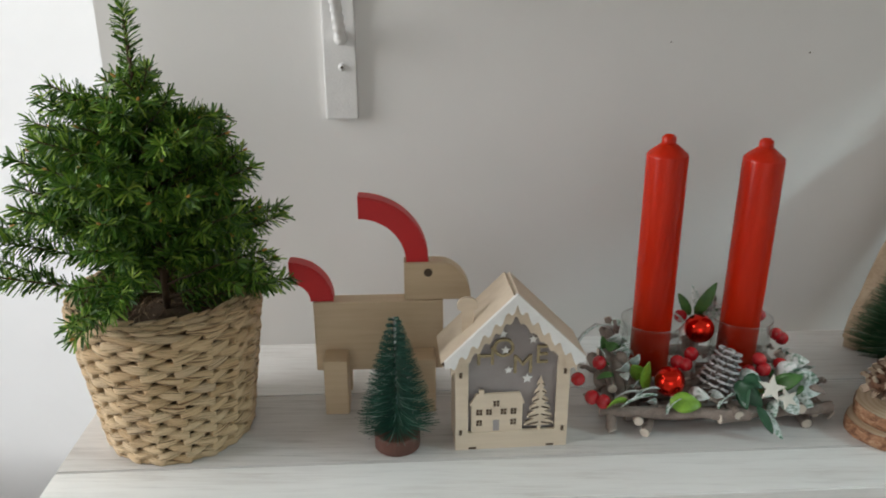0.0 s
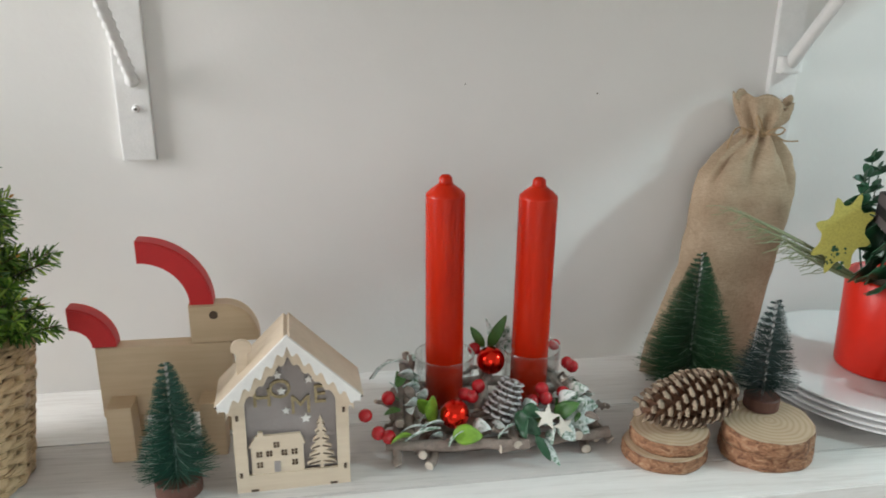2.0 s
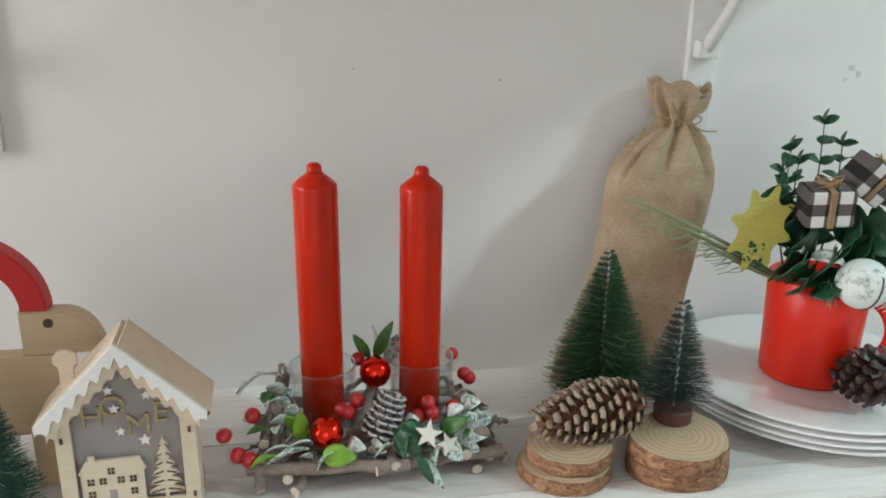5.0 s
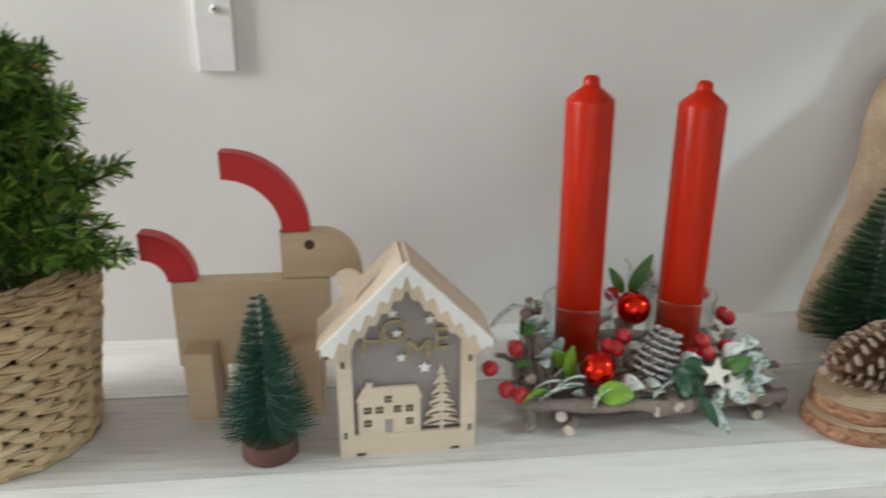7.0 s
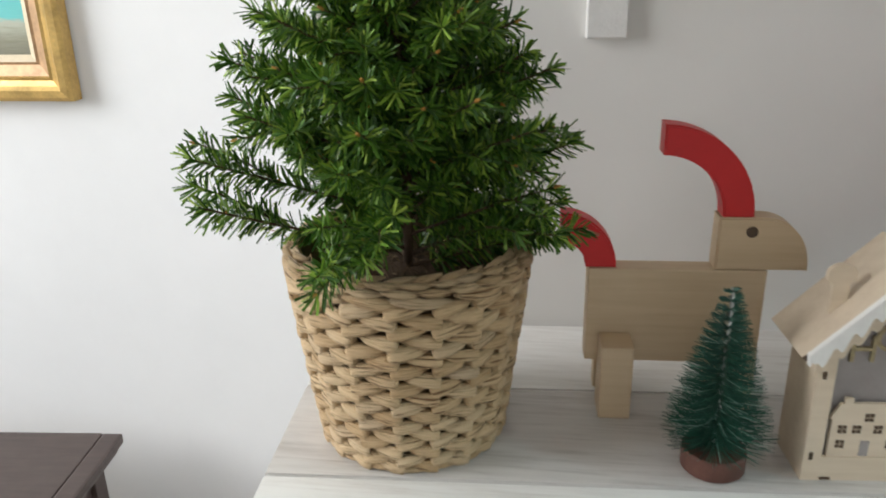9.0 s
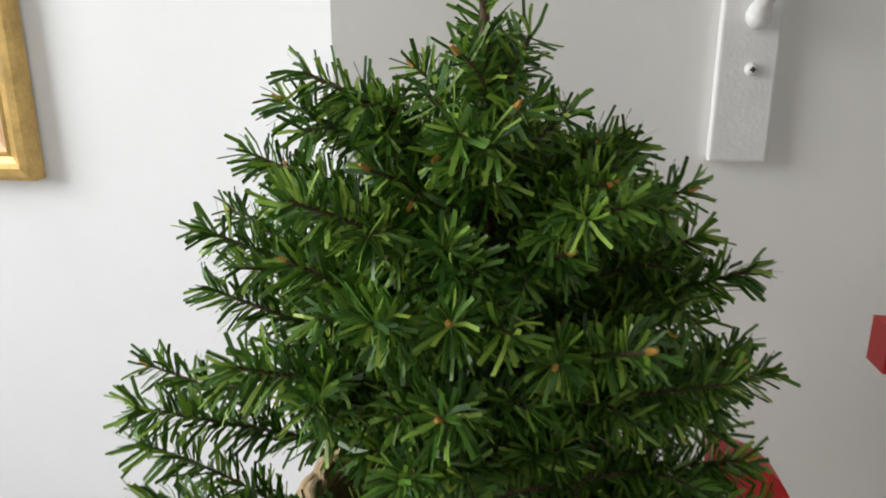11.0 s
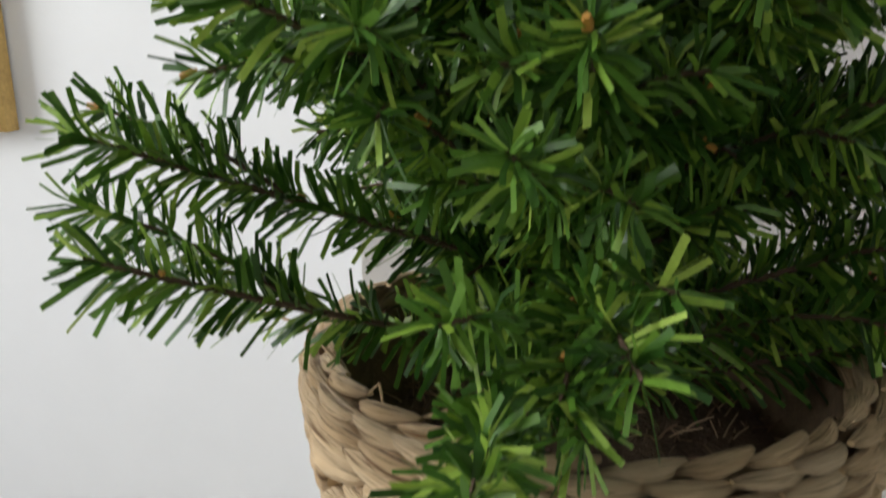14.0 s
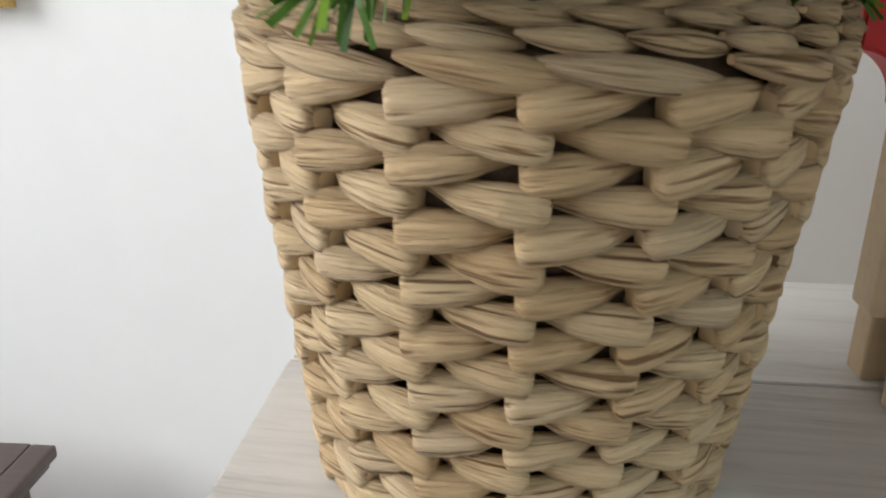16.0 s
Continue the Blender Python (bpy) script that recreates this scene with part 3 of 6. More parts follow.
def build_toy():
    toy = thing("block_toy", pose(-0.057, 0.624, 0, 0, 0, 2.5), "beech wood block animal toy with a red curved horn and tail", "wooden toy")
    o = 0.056
    part("body", boxed(-0.0550, 0.0565, -0.014, 0.002, 0.0305, 0.0964, bevel=0.0015), M_BEECH, toy)
    head = [(-0.0325 + o, 0.0968), (0.0242 + o, 0.0968)]
    head += [(-0.004 + o + 0.0282 * math.cos(a), 0.0978 + 0.0334 * math.sin(a)) for a in [math.pi / 2 * k / 14 for k in range(1, 15)]]
    head += [(-0.0325 + o, 0.1312)]
    hd = part("head", prism(head, -0.0138, 0.0022, 0.0012), M_BEECH, toy)
    bm = lathe([(0.0, 0.0), (0.0036, 0.0), (0.0036, 0.0006), (0.0, 0.0006)], 20)
    bmesh.ops.rotate(bm, verts=bm.verts, matrix=Matrix.Rotation(math.pi / 2, 3, "X"))
    bmesh.ops.translate(bm, verts=bm.verts, vec=(-0.0122 + o, -0.0138, 0.1222))
    part("eye_hole", bm, M_HOLE_SHADE, hd, "drilled eye hole, its shade painted as a dark disc")
    part("horn", ring_piece(-0.0695 + o, 0.1314, 0.0388, 0.0577, -0.0136, 0.0034), M_RED_PAINT, toy, "red lacquered quarter ring")
    part("tail", ring_piece(-0.1295 + o, 0.0968, 0.0167, 0.036, -0.0136, 0.0024), M_RED_PAINT, toy, "red lacquered quarter ring")
    for x in (-0.0465, 0.0285):
        for y, deep in ((-0.0372, 0.023), (0.0022, 0.012)):
            part("leg", boxed(x, x + 0.0205, y, y + deep, 0, 0.0515, bevel=0.0012), M_BEECH, toy)
    return toy


build_toy()


# ---- bottle-brush trees ----
def build_brush(name, at, base_r, base_h, tip, r_low, z_low, mat, label, turns, per_turn, seed, thick=0.00028):
    rng = random.Random(seed)
    tree = thing(name, pose(*at), label, "bottle-brush tree", "bottle-brush trees")
    part("base", lathe([(0, 0), (base_r - 0.001, 0), (base_r, 0.001), (base_r, base_h - 0.001), (base_r - 0.001, base_h), (0, base_h)], 32), M_BASE_BROWN, tree, "round brown wooden base", smooth=False)
    stem = bmesh.new()
    for ph in (0, math.pi):
        pts = [(0.0007 * math.cos(k * 1.1 + ph), 0.0007 * math.sin(k * 1.1 + ph), base_h - 0.002 + (tip - base_h - 0.0) * k / 60) for k in range(61)]
        tube(stem, pts, 0.0007, 5)
    part("stem", stem, M_STEEL_WIRE, tree, smooth=True)
    verts, faces = [], []
    n = turns * per_turn
    for i in range(n):
        u = (i + rng.random()) / n
        z = z_low - 0.15 * r_low + (tip - 0.002 - z_low + 0.15 * r_low) * (u + 0.003 * rng.uniform(-1, 1))
        prof = r_low * (1 - u) ** 0.92 + 0.004
        if u < 0.05:
            prof *= 0.75 + u * 5
        length = prof * rng.uniform(0.82, 1.05)
        a = 2 * math.pi * (u * turns) + rng.uniform(-0.16, 0.16)
        d = Vector((math.cos(a), math.sin(a), rng.uniform(0.10, 0.26)))
        side = Vector((-math.sin(a), math.cos(a), 0)) * thick * rng.uniform(0.8, 1.3)
        b = Vector((0, 0, z))
        e = b + d * length
        k = len(verts)
        lift = Vector((0, 0, thick * 1.4))
        verts += [b + side, b - side, b + lift, e + side * 0.5, e - side * 0.5, e + lift * 0.5]
        faces += [(k, k + 1, k + 4, k + 3), (k + 1, k + 2, k + 5, k + 4), (k + 2, k, k + 3, k + 5), (k + 3, k + 4, k + 5)]
    me = bpy.data.meshes.new("bristles")
    me.from_pydata([tuple(v) for v in verts], [], faces)
    me.materials.append(mat)
    ob = new("bristles", me)
    ob.parent = tree
    tagged(ob, kind="stuff")
    return tree


build_brush("bottle_brush_tree", (-0.0375, 0.541, 0), 0.0185, 0.0135, 0.1165, 0.031, 0.0165, M_GREEN_BRISTLE, "small dark green bottle-brush tree, some bristles painted pale for frost and glints, on a brown base", 19, 135, 3)
build_brush("bottle_brush_tree", (0.436, 0.658, 0), 0.02, 0.014, 0.152, 0.052, 0.018, M_OLIVE_BRISTLE, "tall green bottle-brush tree standing before the burlap sack", 25, 190, 4)
build_brush("bottle_brush_tree", (0.4695, 0.577, 0.0302), 0.0155, 0.012, 0.1055, 0.029, 0.019, M_DARK_BRISTLE, "blackish green bottle-brush tree standing on a log slice", 15, 120, 5)


# ---- log slices ----
def build_slice(x, y, z, r, h, seed, label, squash=1.0, turn=0.0):
    rng = random.Random(seed)
    ph = [rng.uniform(0, 6.28) for _ in range(4)]
    sl = thing("log_slice", pose(x, y, z, 0, 0, turn), label, "log slice", "stacked log slices")
    n = 64

    def rad(a, k):
        return r * (1 + 0.035 * math.sin(2 * a + ph[0]) + 0.02 * math.sin(3 * a + ph[1]) + 0.012 * math.sin(7 * a + ph[2] + k) + 0.008 * math.sin(13 * a + ph[3]))
    bm = bmesh.new()
    rings = []
    for j, (zz, s) in enumerate(((0.0, 0.965), (0.001, 0.99), (h * 0.35, 1.0), (h * 0.7, 0.995), (h - 0.0008, 0.985), (h, 0.965))):
        rings.append([bm.verts.new((rad(2 * math.pi * k / n, j * 0.4) * s * math.cos(2 * math.pi * k / n), squash * rad(2 * math.pi * k / n, j * 0.4) * s * math.sin(2 * math.pi * k / n), zz)) for k in range(n)])
    for a, b in zip(rings, rings[1:]):
        for k in range(n):
            bm.faces.new((a[k], a[(k + 1) % n], b[(k + 1) % n], b[k]))
    bm.faces.new(rings[0][::-1])
    part("bark", bm, M_BARK, sl, "peeling reddish brown bark", smooth=True)
    bm = bmesh.new()
    c = bm.verts.new((0, 0, h + 0.0004))
    edge = [bm.verts.new((rad(2 * math.pi * k / n, 2.0) * 0.962 * math.cos(2 * math.pi * k / n), squash * rad(2 * math.pi * k / n, 2.0) * 0.962 * math.sin(2 * math.pi * k / n), h + 0.0002)) for k in range(n)]
    for k in range(n):
        bm.faces.new((c, edge[k], edge[(k + 1) % n]))
    part("cut_face", bm, M_ENDGRAIN, sl, "pale cut face with growth rings")
    return sl


build_slice(0.3745, 0.557, 0.0, 0.0365, 0.0122, 1, "log slice with bark under another one", 0.95)
build_slice(0.3795, 0.5635, 0.0127, 0.0365, 0.0115, 2, "log slice with a pine cone lying on it", 0.92, 25)
build_slice(0.4645, 0.553, 0.0, 0.0395, 0.0145, 3, "log slice with bark under another one", 0.96)
build_slice(0.4655, 0.5535, 0.015, 0.041, 0.0147, 4, "log slice bearing a small dark tree", 0.96, 40)


# ---- pine cones ----
def build_cone(name, m, length, radius, body, tip, label, rows=13, around=11, flat=1.0):
    rng = random.Random(rows * 7)
    cone = thing(name, m, label, "pine cone")
    prof = lambda u: radius * (math.sin(math.pi * min(1.0, 0.10 + 0.86 * u ** 0.85))) ** 0.62
    core = bmesh.new()
    rows_c = 10
    tube(core, [(length * (k / rows_c - 0.5), 0, 0) for k in range(rows_c + 1)], [max(0.001, prof(k / rows_c) * 0.62) for k in range(rows_c + 1)], 12)
    part("core", core, body, cone, smooth=True)
    sm = bmesh.new()
    w, l = 0.0072, 0.0118
    prof_pts = [(-0.5, 0.0, 0.6), (0.35, 0.0009, 0.95), (0.8, 0.0020, 1.0), (1.0, 0.0012, 0.55)]
    rws = []
    for s, zt, ww in prof_pts:
        rws.append([sm.verts.new((s * l, k * w * 0.5 * ww, zt - abs(k) * 0.0006)) for k in (-1, 0, 1)] + [sm.verts.new((s * l, k * w * 0.5 * ww, zt - 0.0014 - abs(k) * 0.0006)) for k in (1, 0, -1)])
    for i, (a, b) in enumerate(zip(rws, rws[1:])):
        for k in range(6):
            sm.faces.new((a[k], a[(k + 1) % 6], b[(k + 1) % 6], b[k])).material_index = 1 if i == 2 or i == 1 and k in (0, 1, 3, 4) else 0
    sm.faces.new(rws[-1]).material_index = 1
    bmesh.ops.recalc_face_normals(sm, faces=sm.faces)
    me = bpy.data.meshes.new("scale")
    sm.to_mesh(me)
    sm.free()
    me.materials.append(body)
    me.materials.append(tip)
    for i in range(rows):
        u = (i + 0.6) / rows
        cnt = max(4, round(around * prof(u) / radius))
        for k in range(cnt):
            a = 2 * math.pi * (k + 0.5 * (i % 2)) / cnt + i * 0.11 + rng.uniform(-0.09, 0.09)
            r = prof(u)
            out = Vector((0, math.cos(a), math.sin(a)))
            d = (out * (0.95 - 0.35 * u) + Vector((1, 0, 0)) * (-1) * (0.45 + 0.5 * u) * -1).normalized()
            ob = new("scale", me)
            ob.parent = cone
            base = Vector((length * (u - 0.5), 0, 0)) + out * r * 0.62
            x = d
            y = Vector((1, 0, 0)).cross(out).normalized()
            z = x.cross(y)
            if z.dot(Vector((-1, 0, 0))) < 0 and z.dot(out) < 0:
                y, z = -y, -z
            s = (0.58 + 0.5 * r / radius) * rng.uniform(0.88, 1.12)
            rot = Matrix((x, y, z)).transposed().to_4x4()
            ob.matrix_local = Matrix.Translation(base) @ rot @ Matrix.Scale(s * radius / 0.022, 4)
    return cone


build_cone("pine_cone", Matrix.Translation((0.3965, 0.566, 0.0475)) @ Euler((0.4, -0.09, 0.12)).to_matrix().to_4x4() @ Matrix.Rotation(math.pi, 4, "Z"), 0.088, 0.0235, M_CONE, M_CONE_TIP, "brown pine cone with pale scale tips lying on log slices")
build_cone("pine_cone", Matrix.Translation((0.652, 0.587, 0.0535)) @ Euler((0.2, 0.45, 2.2)).to_matrix().to_4x4(), 0.05, 0.024, M_CONE_DARK, M_CONE_DARK_TIP, "dark varnished pine cone lying on the white plates", 9, 10)


# ---- laser-cut wooden house ----
def star_outline(cx, cz, r, inner=0.45, turn=0.0, points=5):
    return [(cx + (r if k % 2 == 0 else r * inner) * math.sin(turn + math.pi * k / points), cz + (r if k % 2 == 0 else r * inner) * math.cos(turn + math.pi * k / points)) for k in range(2 * points)]


def letter(char, size, depth, x, y, z, mat, parent):
    """A letter of the built-in font as a thin mesh, standing in the x-z plane."""
    cu = bpy.data.curves.new("letter", "FONT")
    cu.body, cu.size, cu.extrude, cu.align_x = char, size, depth, "CENTER"
    tmp = bpy.data.objects.new("letter", cu)
    scene.collection.objects.link(tmp)
    bpy.context.view_layer.update()
    me = bpy.data.meshes.new_from_object(tmp)
    bpy.data.objects.remove(tmp)
    me.transform(Matrix.Translation((x, y, z)) @ Matrix.Rotation(math.pi / 2, 4, "X"))
    me.materials.clear()
    me.materials.append(mat)
    ob = new("letter", me)
    ob.parent = parent
    ob["label"] = "gold glitter letter " + char
    return ob


def build_house():
    house = thing("wooden_house", pose(0.0546, 0.5360, 0, 0, 0, 4.8), "laser-cut plywood winter house with a snowy white gable", "wooden house")
    th, hw, depth = 0.003, 0.0452, 0.037
    front = bmesh.new()

    def add(outline, y0, y1, bm=front):
        piece = prism(outline, y0, y1)
        me = bpy.data.meshes.new("tmp")
        piece.to_mesh(me)
        piece.free()
        bm.from_mesh(me)
        bpy.data.meshes.remove(me)

    add([(-hw, 0), (hw, 0), (hw, 0.0155), (-hw, 0.0155)], 0, th)
    add([(-hw, 0.0155), (-0.0352, 0.0155), (-0.0352, 0.0820), (-hw, 0.0820)], 0, th)
    add([(0.0352, 0.0155), (hw, 0.0155), (hw, 0.0820), (0.0352, 0.0820)], 0, th)
    add([(-hw, 0.0820), (-0.0352, 0.0820), (0, 0.1180), (0, 0.1285)], 0, th)
    add([(0, 0.1285), (0, 0.1180), (0.0352, 0.0820), (hw, 0.0820)], 0, th)
    part("front_frame", front, M_PLY, house)
    for sx in (-1, 1):
        part("side_wall", boxed(sx * 0.0436 - 0.0015, sx * 0.0436 + 0.0015, th + 0.0003, depth, 0, 0.0835), M_PLY, house)
        for z in (0.014, 0.066):
            part("slot_tab", boxed(sx * 0.0412 - 0.0011, sx * 0.0412 + 0.0011, -0.0003, 0.0006, z, z + 0.0048), M_PLY_EDGE, house, "scorched joint")
        part("slot_tab", boxed(sx * 0.0315 - 0.003, sx * 0.0315 + 0.003, -0.0003, 0.0006, 0.0005, 0.0024), M_PLY_EDGE, house, "scorched joint")
    part("back_wall", prism([(-0.042, 0), (0.042, 0), (0.042, 0.0830), (0, 0.1250), (-0.042, 0.0830)], depth - 0.003, depth - 0.0004), M_PLY, house)
    part("paper_screen", prism([(-0.0418, 0.003), (0.0418, 0.003), (0.0418, 0.0820), (0, 0.1235), (-0.0418, 0.0820)], 0.0062, 0.0068), M_GREY_FELT, house, "grey translucent paper behind the cut-outs")
    # roof slabs with scorched edges
    for sx in (-1, 1):
        a = Vector((0, 0, 0.1342))
        d = Vector((sx * 0.0575, 0, -0.0575)).normalized()
        n = Vector((sx * 1.0, 0, 1.0)).normalized()
        L = 0.0775
        bm = bmesh.new()
        vs = []
        for off in (0, th):
            for s, y in ((0.0, -0.0045), (L, -0.0045), (L, depth + 0.0065), (0.0, depth + 0.0065)):
                p = a + d * s + n * off + Vector((0, y, 0))
                vs.append(bm.verts.new(p))
        for q in ((3, 2, 1, 0), (4, 5, 6, 7), (0, 1, 5, 4), (1, 2, 6, 5), (2, 3, 7, 6), (3, 0, 4, 7)):
            bm.faces.new([vs[k] for k in q]).material_index = 1 if q in ((1, 2, 6, 5), (0, 1, 5, 4)) else 0
        bmesh.ops.recalc_face_normals(bm, faces=bm.faces)
        part("roof_panel", bm, [M_PLY, M_PLY_EDGE], house)
    # snow trim with drips, one for each slope
    for sx in (-1, 1):
        out = [(0, 0.1392), (sx * 0.0548, 0.0845)]
        lower = []
        steps = 44
        for k in range(steps + 1):
            u = 1 - k / steps
            w = 0.0074 + 0.0062 * abs(math.sin(u * math.pi * 6.2 + 0.4)) ** 2.2
            lower.append((sx * 0.0548 * u * 0.985, 0.1392 - 0.0547 * u - w * (0.55 if u > 0.96 else 1.0)))
        part("snow_trim", prism(out + lower, -0.0085, -0.0050), M_SNOW_PAINT, house, "white painted snow edge with drips")
        layer2 = [(0, 0.1325), (sx * 0.0490, 0.0835)]
        low2 = []
        for k in range(steps + 1):
            u = 1 - k / steps
            w = 0.0112 + 0.0046 * abs(math.sin(u * math.pi * 6.2 + 0.1)) ** 1.5
            low2.append((sx * 0.0490 * u, 0.1325 - 0.0490 * u - w))
        part("drip_layer", prism(layer2 + low2, -0.0046, -0.0004), M_PLY, house)
    part("chimney", prism([(-0.0305, 0.0985), (-0.0305, 0.1175), (-0.0272, 0.1195)] + [(-0.035 + 0.0078 * math.cos(a), 0.1225 + 0.0062 * math.sin(a)) for a in [math.pi * k / 12 for k in range(13)]] + [(-0.0428, 0.1195), (-0.0395, 0.1175), (-0.0395, 0.0985)], 0.012, 0.0152), M_PLY, house, "chimney with a rounded snow cap")
    # the village layer inside the opening
    cot = part("cottage_cutout", prism([(-0.0325, 0.0156), (0.0085, 0.0156), (0.0085, 0.0385), (0.0102, 0.0385), (0.0065, 0.0475), (-0.0225, 0.0475), (-0.0225, 0.0505), (-0.0268, 0.0505), (-0.0268, 0.0475), (-0.0285, 0.0475), (-0.0342, 0.0385), (-0.0325, 0.0385)], 0.0008, 0.0034), M_PLY, house)
    for x, z in ((-0.0263, 0.0325), (-0.0185, 0.0325), (-0.0068, 0.0325), (0.0012, 0.0325), (-0.0263, 0.0235), (0.0012, 0.0235), (-0.0126, 0.0395)):
        win = bmesh.new()
        for dx in (-0.0013, 0.0013):
            for dz in (-0.0013, 0.0013):
                box(win, x + dx - 0.0010, x + dx + 0.0010, 0.0004, 0.0009, z + dz - 0.0010, z + dz + 0.0010)
        part("window", win, M_PLY_EDGE, cot)
    part("door", boxed(-0.0150, -0.0102, 0.0004, 0.0009, 0.0165, 0.0255), M_GREY_FELT, cot)
    pine = [(0.0238, 0.0156), (0.0238, 0.019)]
    tiers = 6
    for k in range(tiers):
        z = 0.0195 + 0.0066 * k
        w = 0.0118 * (1 - k / (tiers + 0.6))
        pine += [(0.0226 + w, z), (0.0226 + w * 0.95, z + 0.0018), (0.0226 + w * 0.28, z + 0.0052)]
    pine = pine + [(0.0226, 0.0605)] + [(0.0452 - x, z) for x, z in pine[::-1]]
    pine_ob = part("pine_cutout", prism(pine, 0.0008, 0.0034), M_PLY, house)
    trunk_marks = bmesh.new()
    for k in range(tiers):
        z = 0.0215 + 0.0066 * k
        w = 0.0092 * (1 - k / (tiers + 0.3))
        for s in (-1, 1):
            vs = [trunk_marks.verts.new((0.0226 + s * (0.0012 + w * f), 0.0003, z - 0.0018 * f + h)) for f, h in ((0, 0), (1, 0), (1, 0.0012), (0, 0.0013))]
            trunk_marks.faces.new(vs)
    slits = part("branch_slits", trunk_marks, M_PLY_EDGE, house)
    for ob in (cot, pine_ob, slits):
        ob.matrix_local = Matrix.Translation((0, 0, -0.00125)) @ Matrix.Diagonal((1, 1, 1.08, 1))
    for char, x, z, s in (("H", -0.0215, 0.0750, 0.0225), ("O", -0.0075, 0.0815, 0.0225), ("M", 0.0080, 0.0665, 0.0225), ("E", 0.0228, 0.0745, 0.0225)):
        letter(char, s, 0.0009, x, 0.0040, z, M_GOLD_GLITTER, house)
    for x, z, r in ((-0.0086, 0.1020, 0.0036), (-0.0062, 0.0880, 0.0037), (-0.0035, 0.0705, 0.0034), (0.0115, 0.0625, 0.0044), (0.0150, 0.0965, 0.0036)):
        part("star", prism(star_outline(x, z, r), 0.0012, 0.0024), M_SNOW_PAINT, house, "small white star")
    return house


build_house()


# ---- woven basket ----
BASKET = (-0.2215, 0.571, 0.0)
R_LOW, R_TOP, COLS = 0.0555, 0.0705, 18


def basket_r(z):
    return R_LOW + (R_TOP - R_LOW) * z / 0.115


def strand_mesh(path, seed, sides=20):
    """A flattened, wrinkled strand from rows of (angle, radius, height, half width, half thickness)."""
    rng = random.Random(seed)
    groove = [rng.choice((0.0, 0.0, 0.3, 0.7, 1.0)) for _ in range(sides)]
    phase = [rng.uniform(0, 6.28) for _ in range(sides)]
    bm = bmesh.new()
    uv = bm.loops.layers.uv.new("along")
    rings = []
    for i, (a, r, z, w, th) in enumerate(path):
        a2, r2, z2 = path[min(i + 1, len(path) - 1)][:3]
        a1, r1, z1 = path[max(i - 1, 0)][:3]
        p = Vector((r * math.cos(a), r * math.sin(a), z))
        d = (Vector((r2 * math.cos(a2), r2 * math.sin(a2), z2)) - Vector((r1 * math.cos(a1), r1 * math.sin(a1), z1))).normalized()
        out = Vector((math.cos(a), math.sin(a), 0))
        up = out.cross(d) * (1 if out.cross(d).z > 0 else -1)
        ring = []
        for k in range(sides):
            t = 2 * math.pi * k / sides
            c, q = math.cos(t), math.sin(t)
            dent = 0.0007 * groove[k] * (0.6 + 0.4 * math.sin(i * 0.5 + phase[k])) if q > 0.2 else 0
            ring.append(bm.verts.new(p + up * w * math.copysign(abs(c) ** 0.7, c) + out * (th * math.copysign(abs(q) ** 0.55, q) - dent)))
        rings.append(ring)
    n = len(rings)
    for i, (a, b) in enumerate(zip(rings, rings[1:])):
        for k in range(sides):
            f = bm.faces.new((a[k], a[(k + 1) % sides], b[(k + 1) % sides], b[k]))
            for loop, at in zip(f.loops, ((i, k), (i, k + 1), (i + 1, k + 1), (i + 1, k))):
                loop[uv].uv = (at[0] / n, at[1] / sides)
    bm.faces.new(rings[0][::-1])
    bm.faces.new(rings[-1])
    bmesh.ops.recalc_face_normals(bm, faces=bm.faces)
    me = bpy.data.meshes.new("strand")
    bm.to_mesh(me)
    bm.free()
    for p in me.polygons:
        p.use_smooth = len(p.vertices) == 4
    me.materials.append(M_STRAND)
    return me


def lerp_table(u, table):
    for (a, va), (b, vb) in zip(table, table[1:]):
        if u <= b:
            f = (u - a) / (b - a)
            f = f * f * (3 - 2 * f)
            return va + (vb - va) * f
    return table[-1][1]


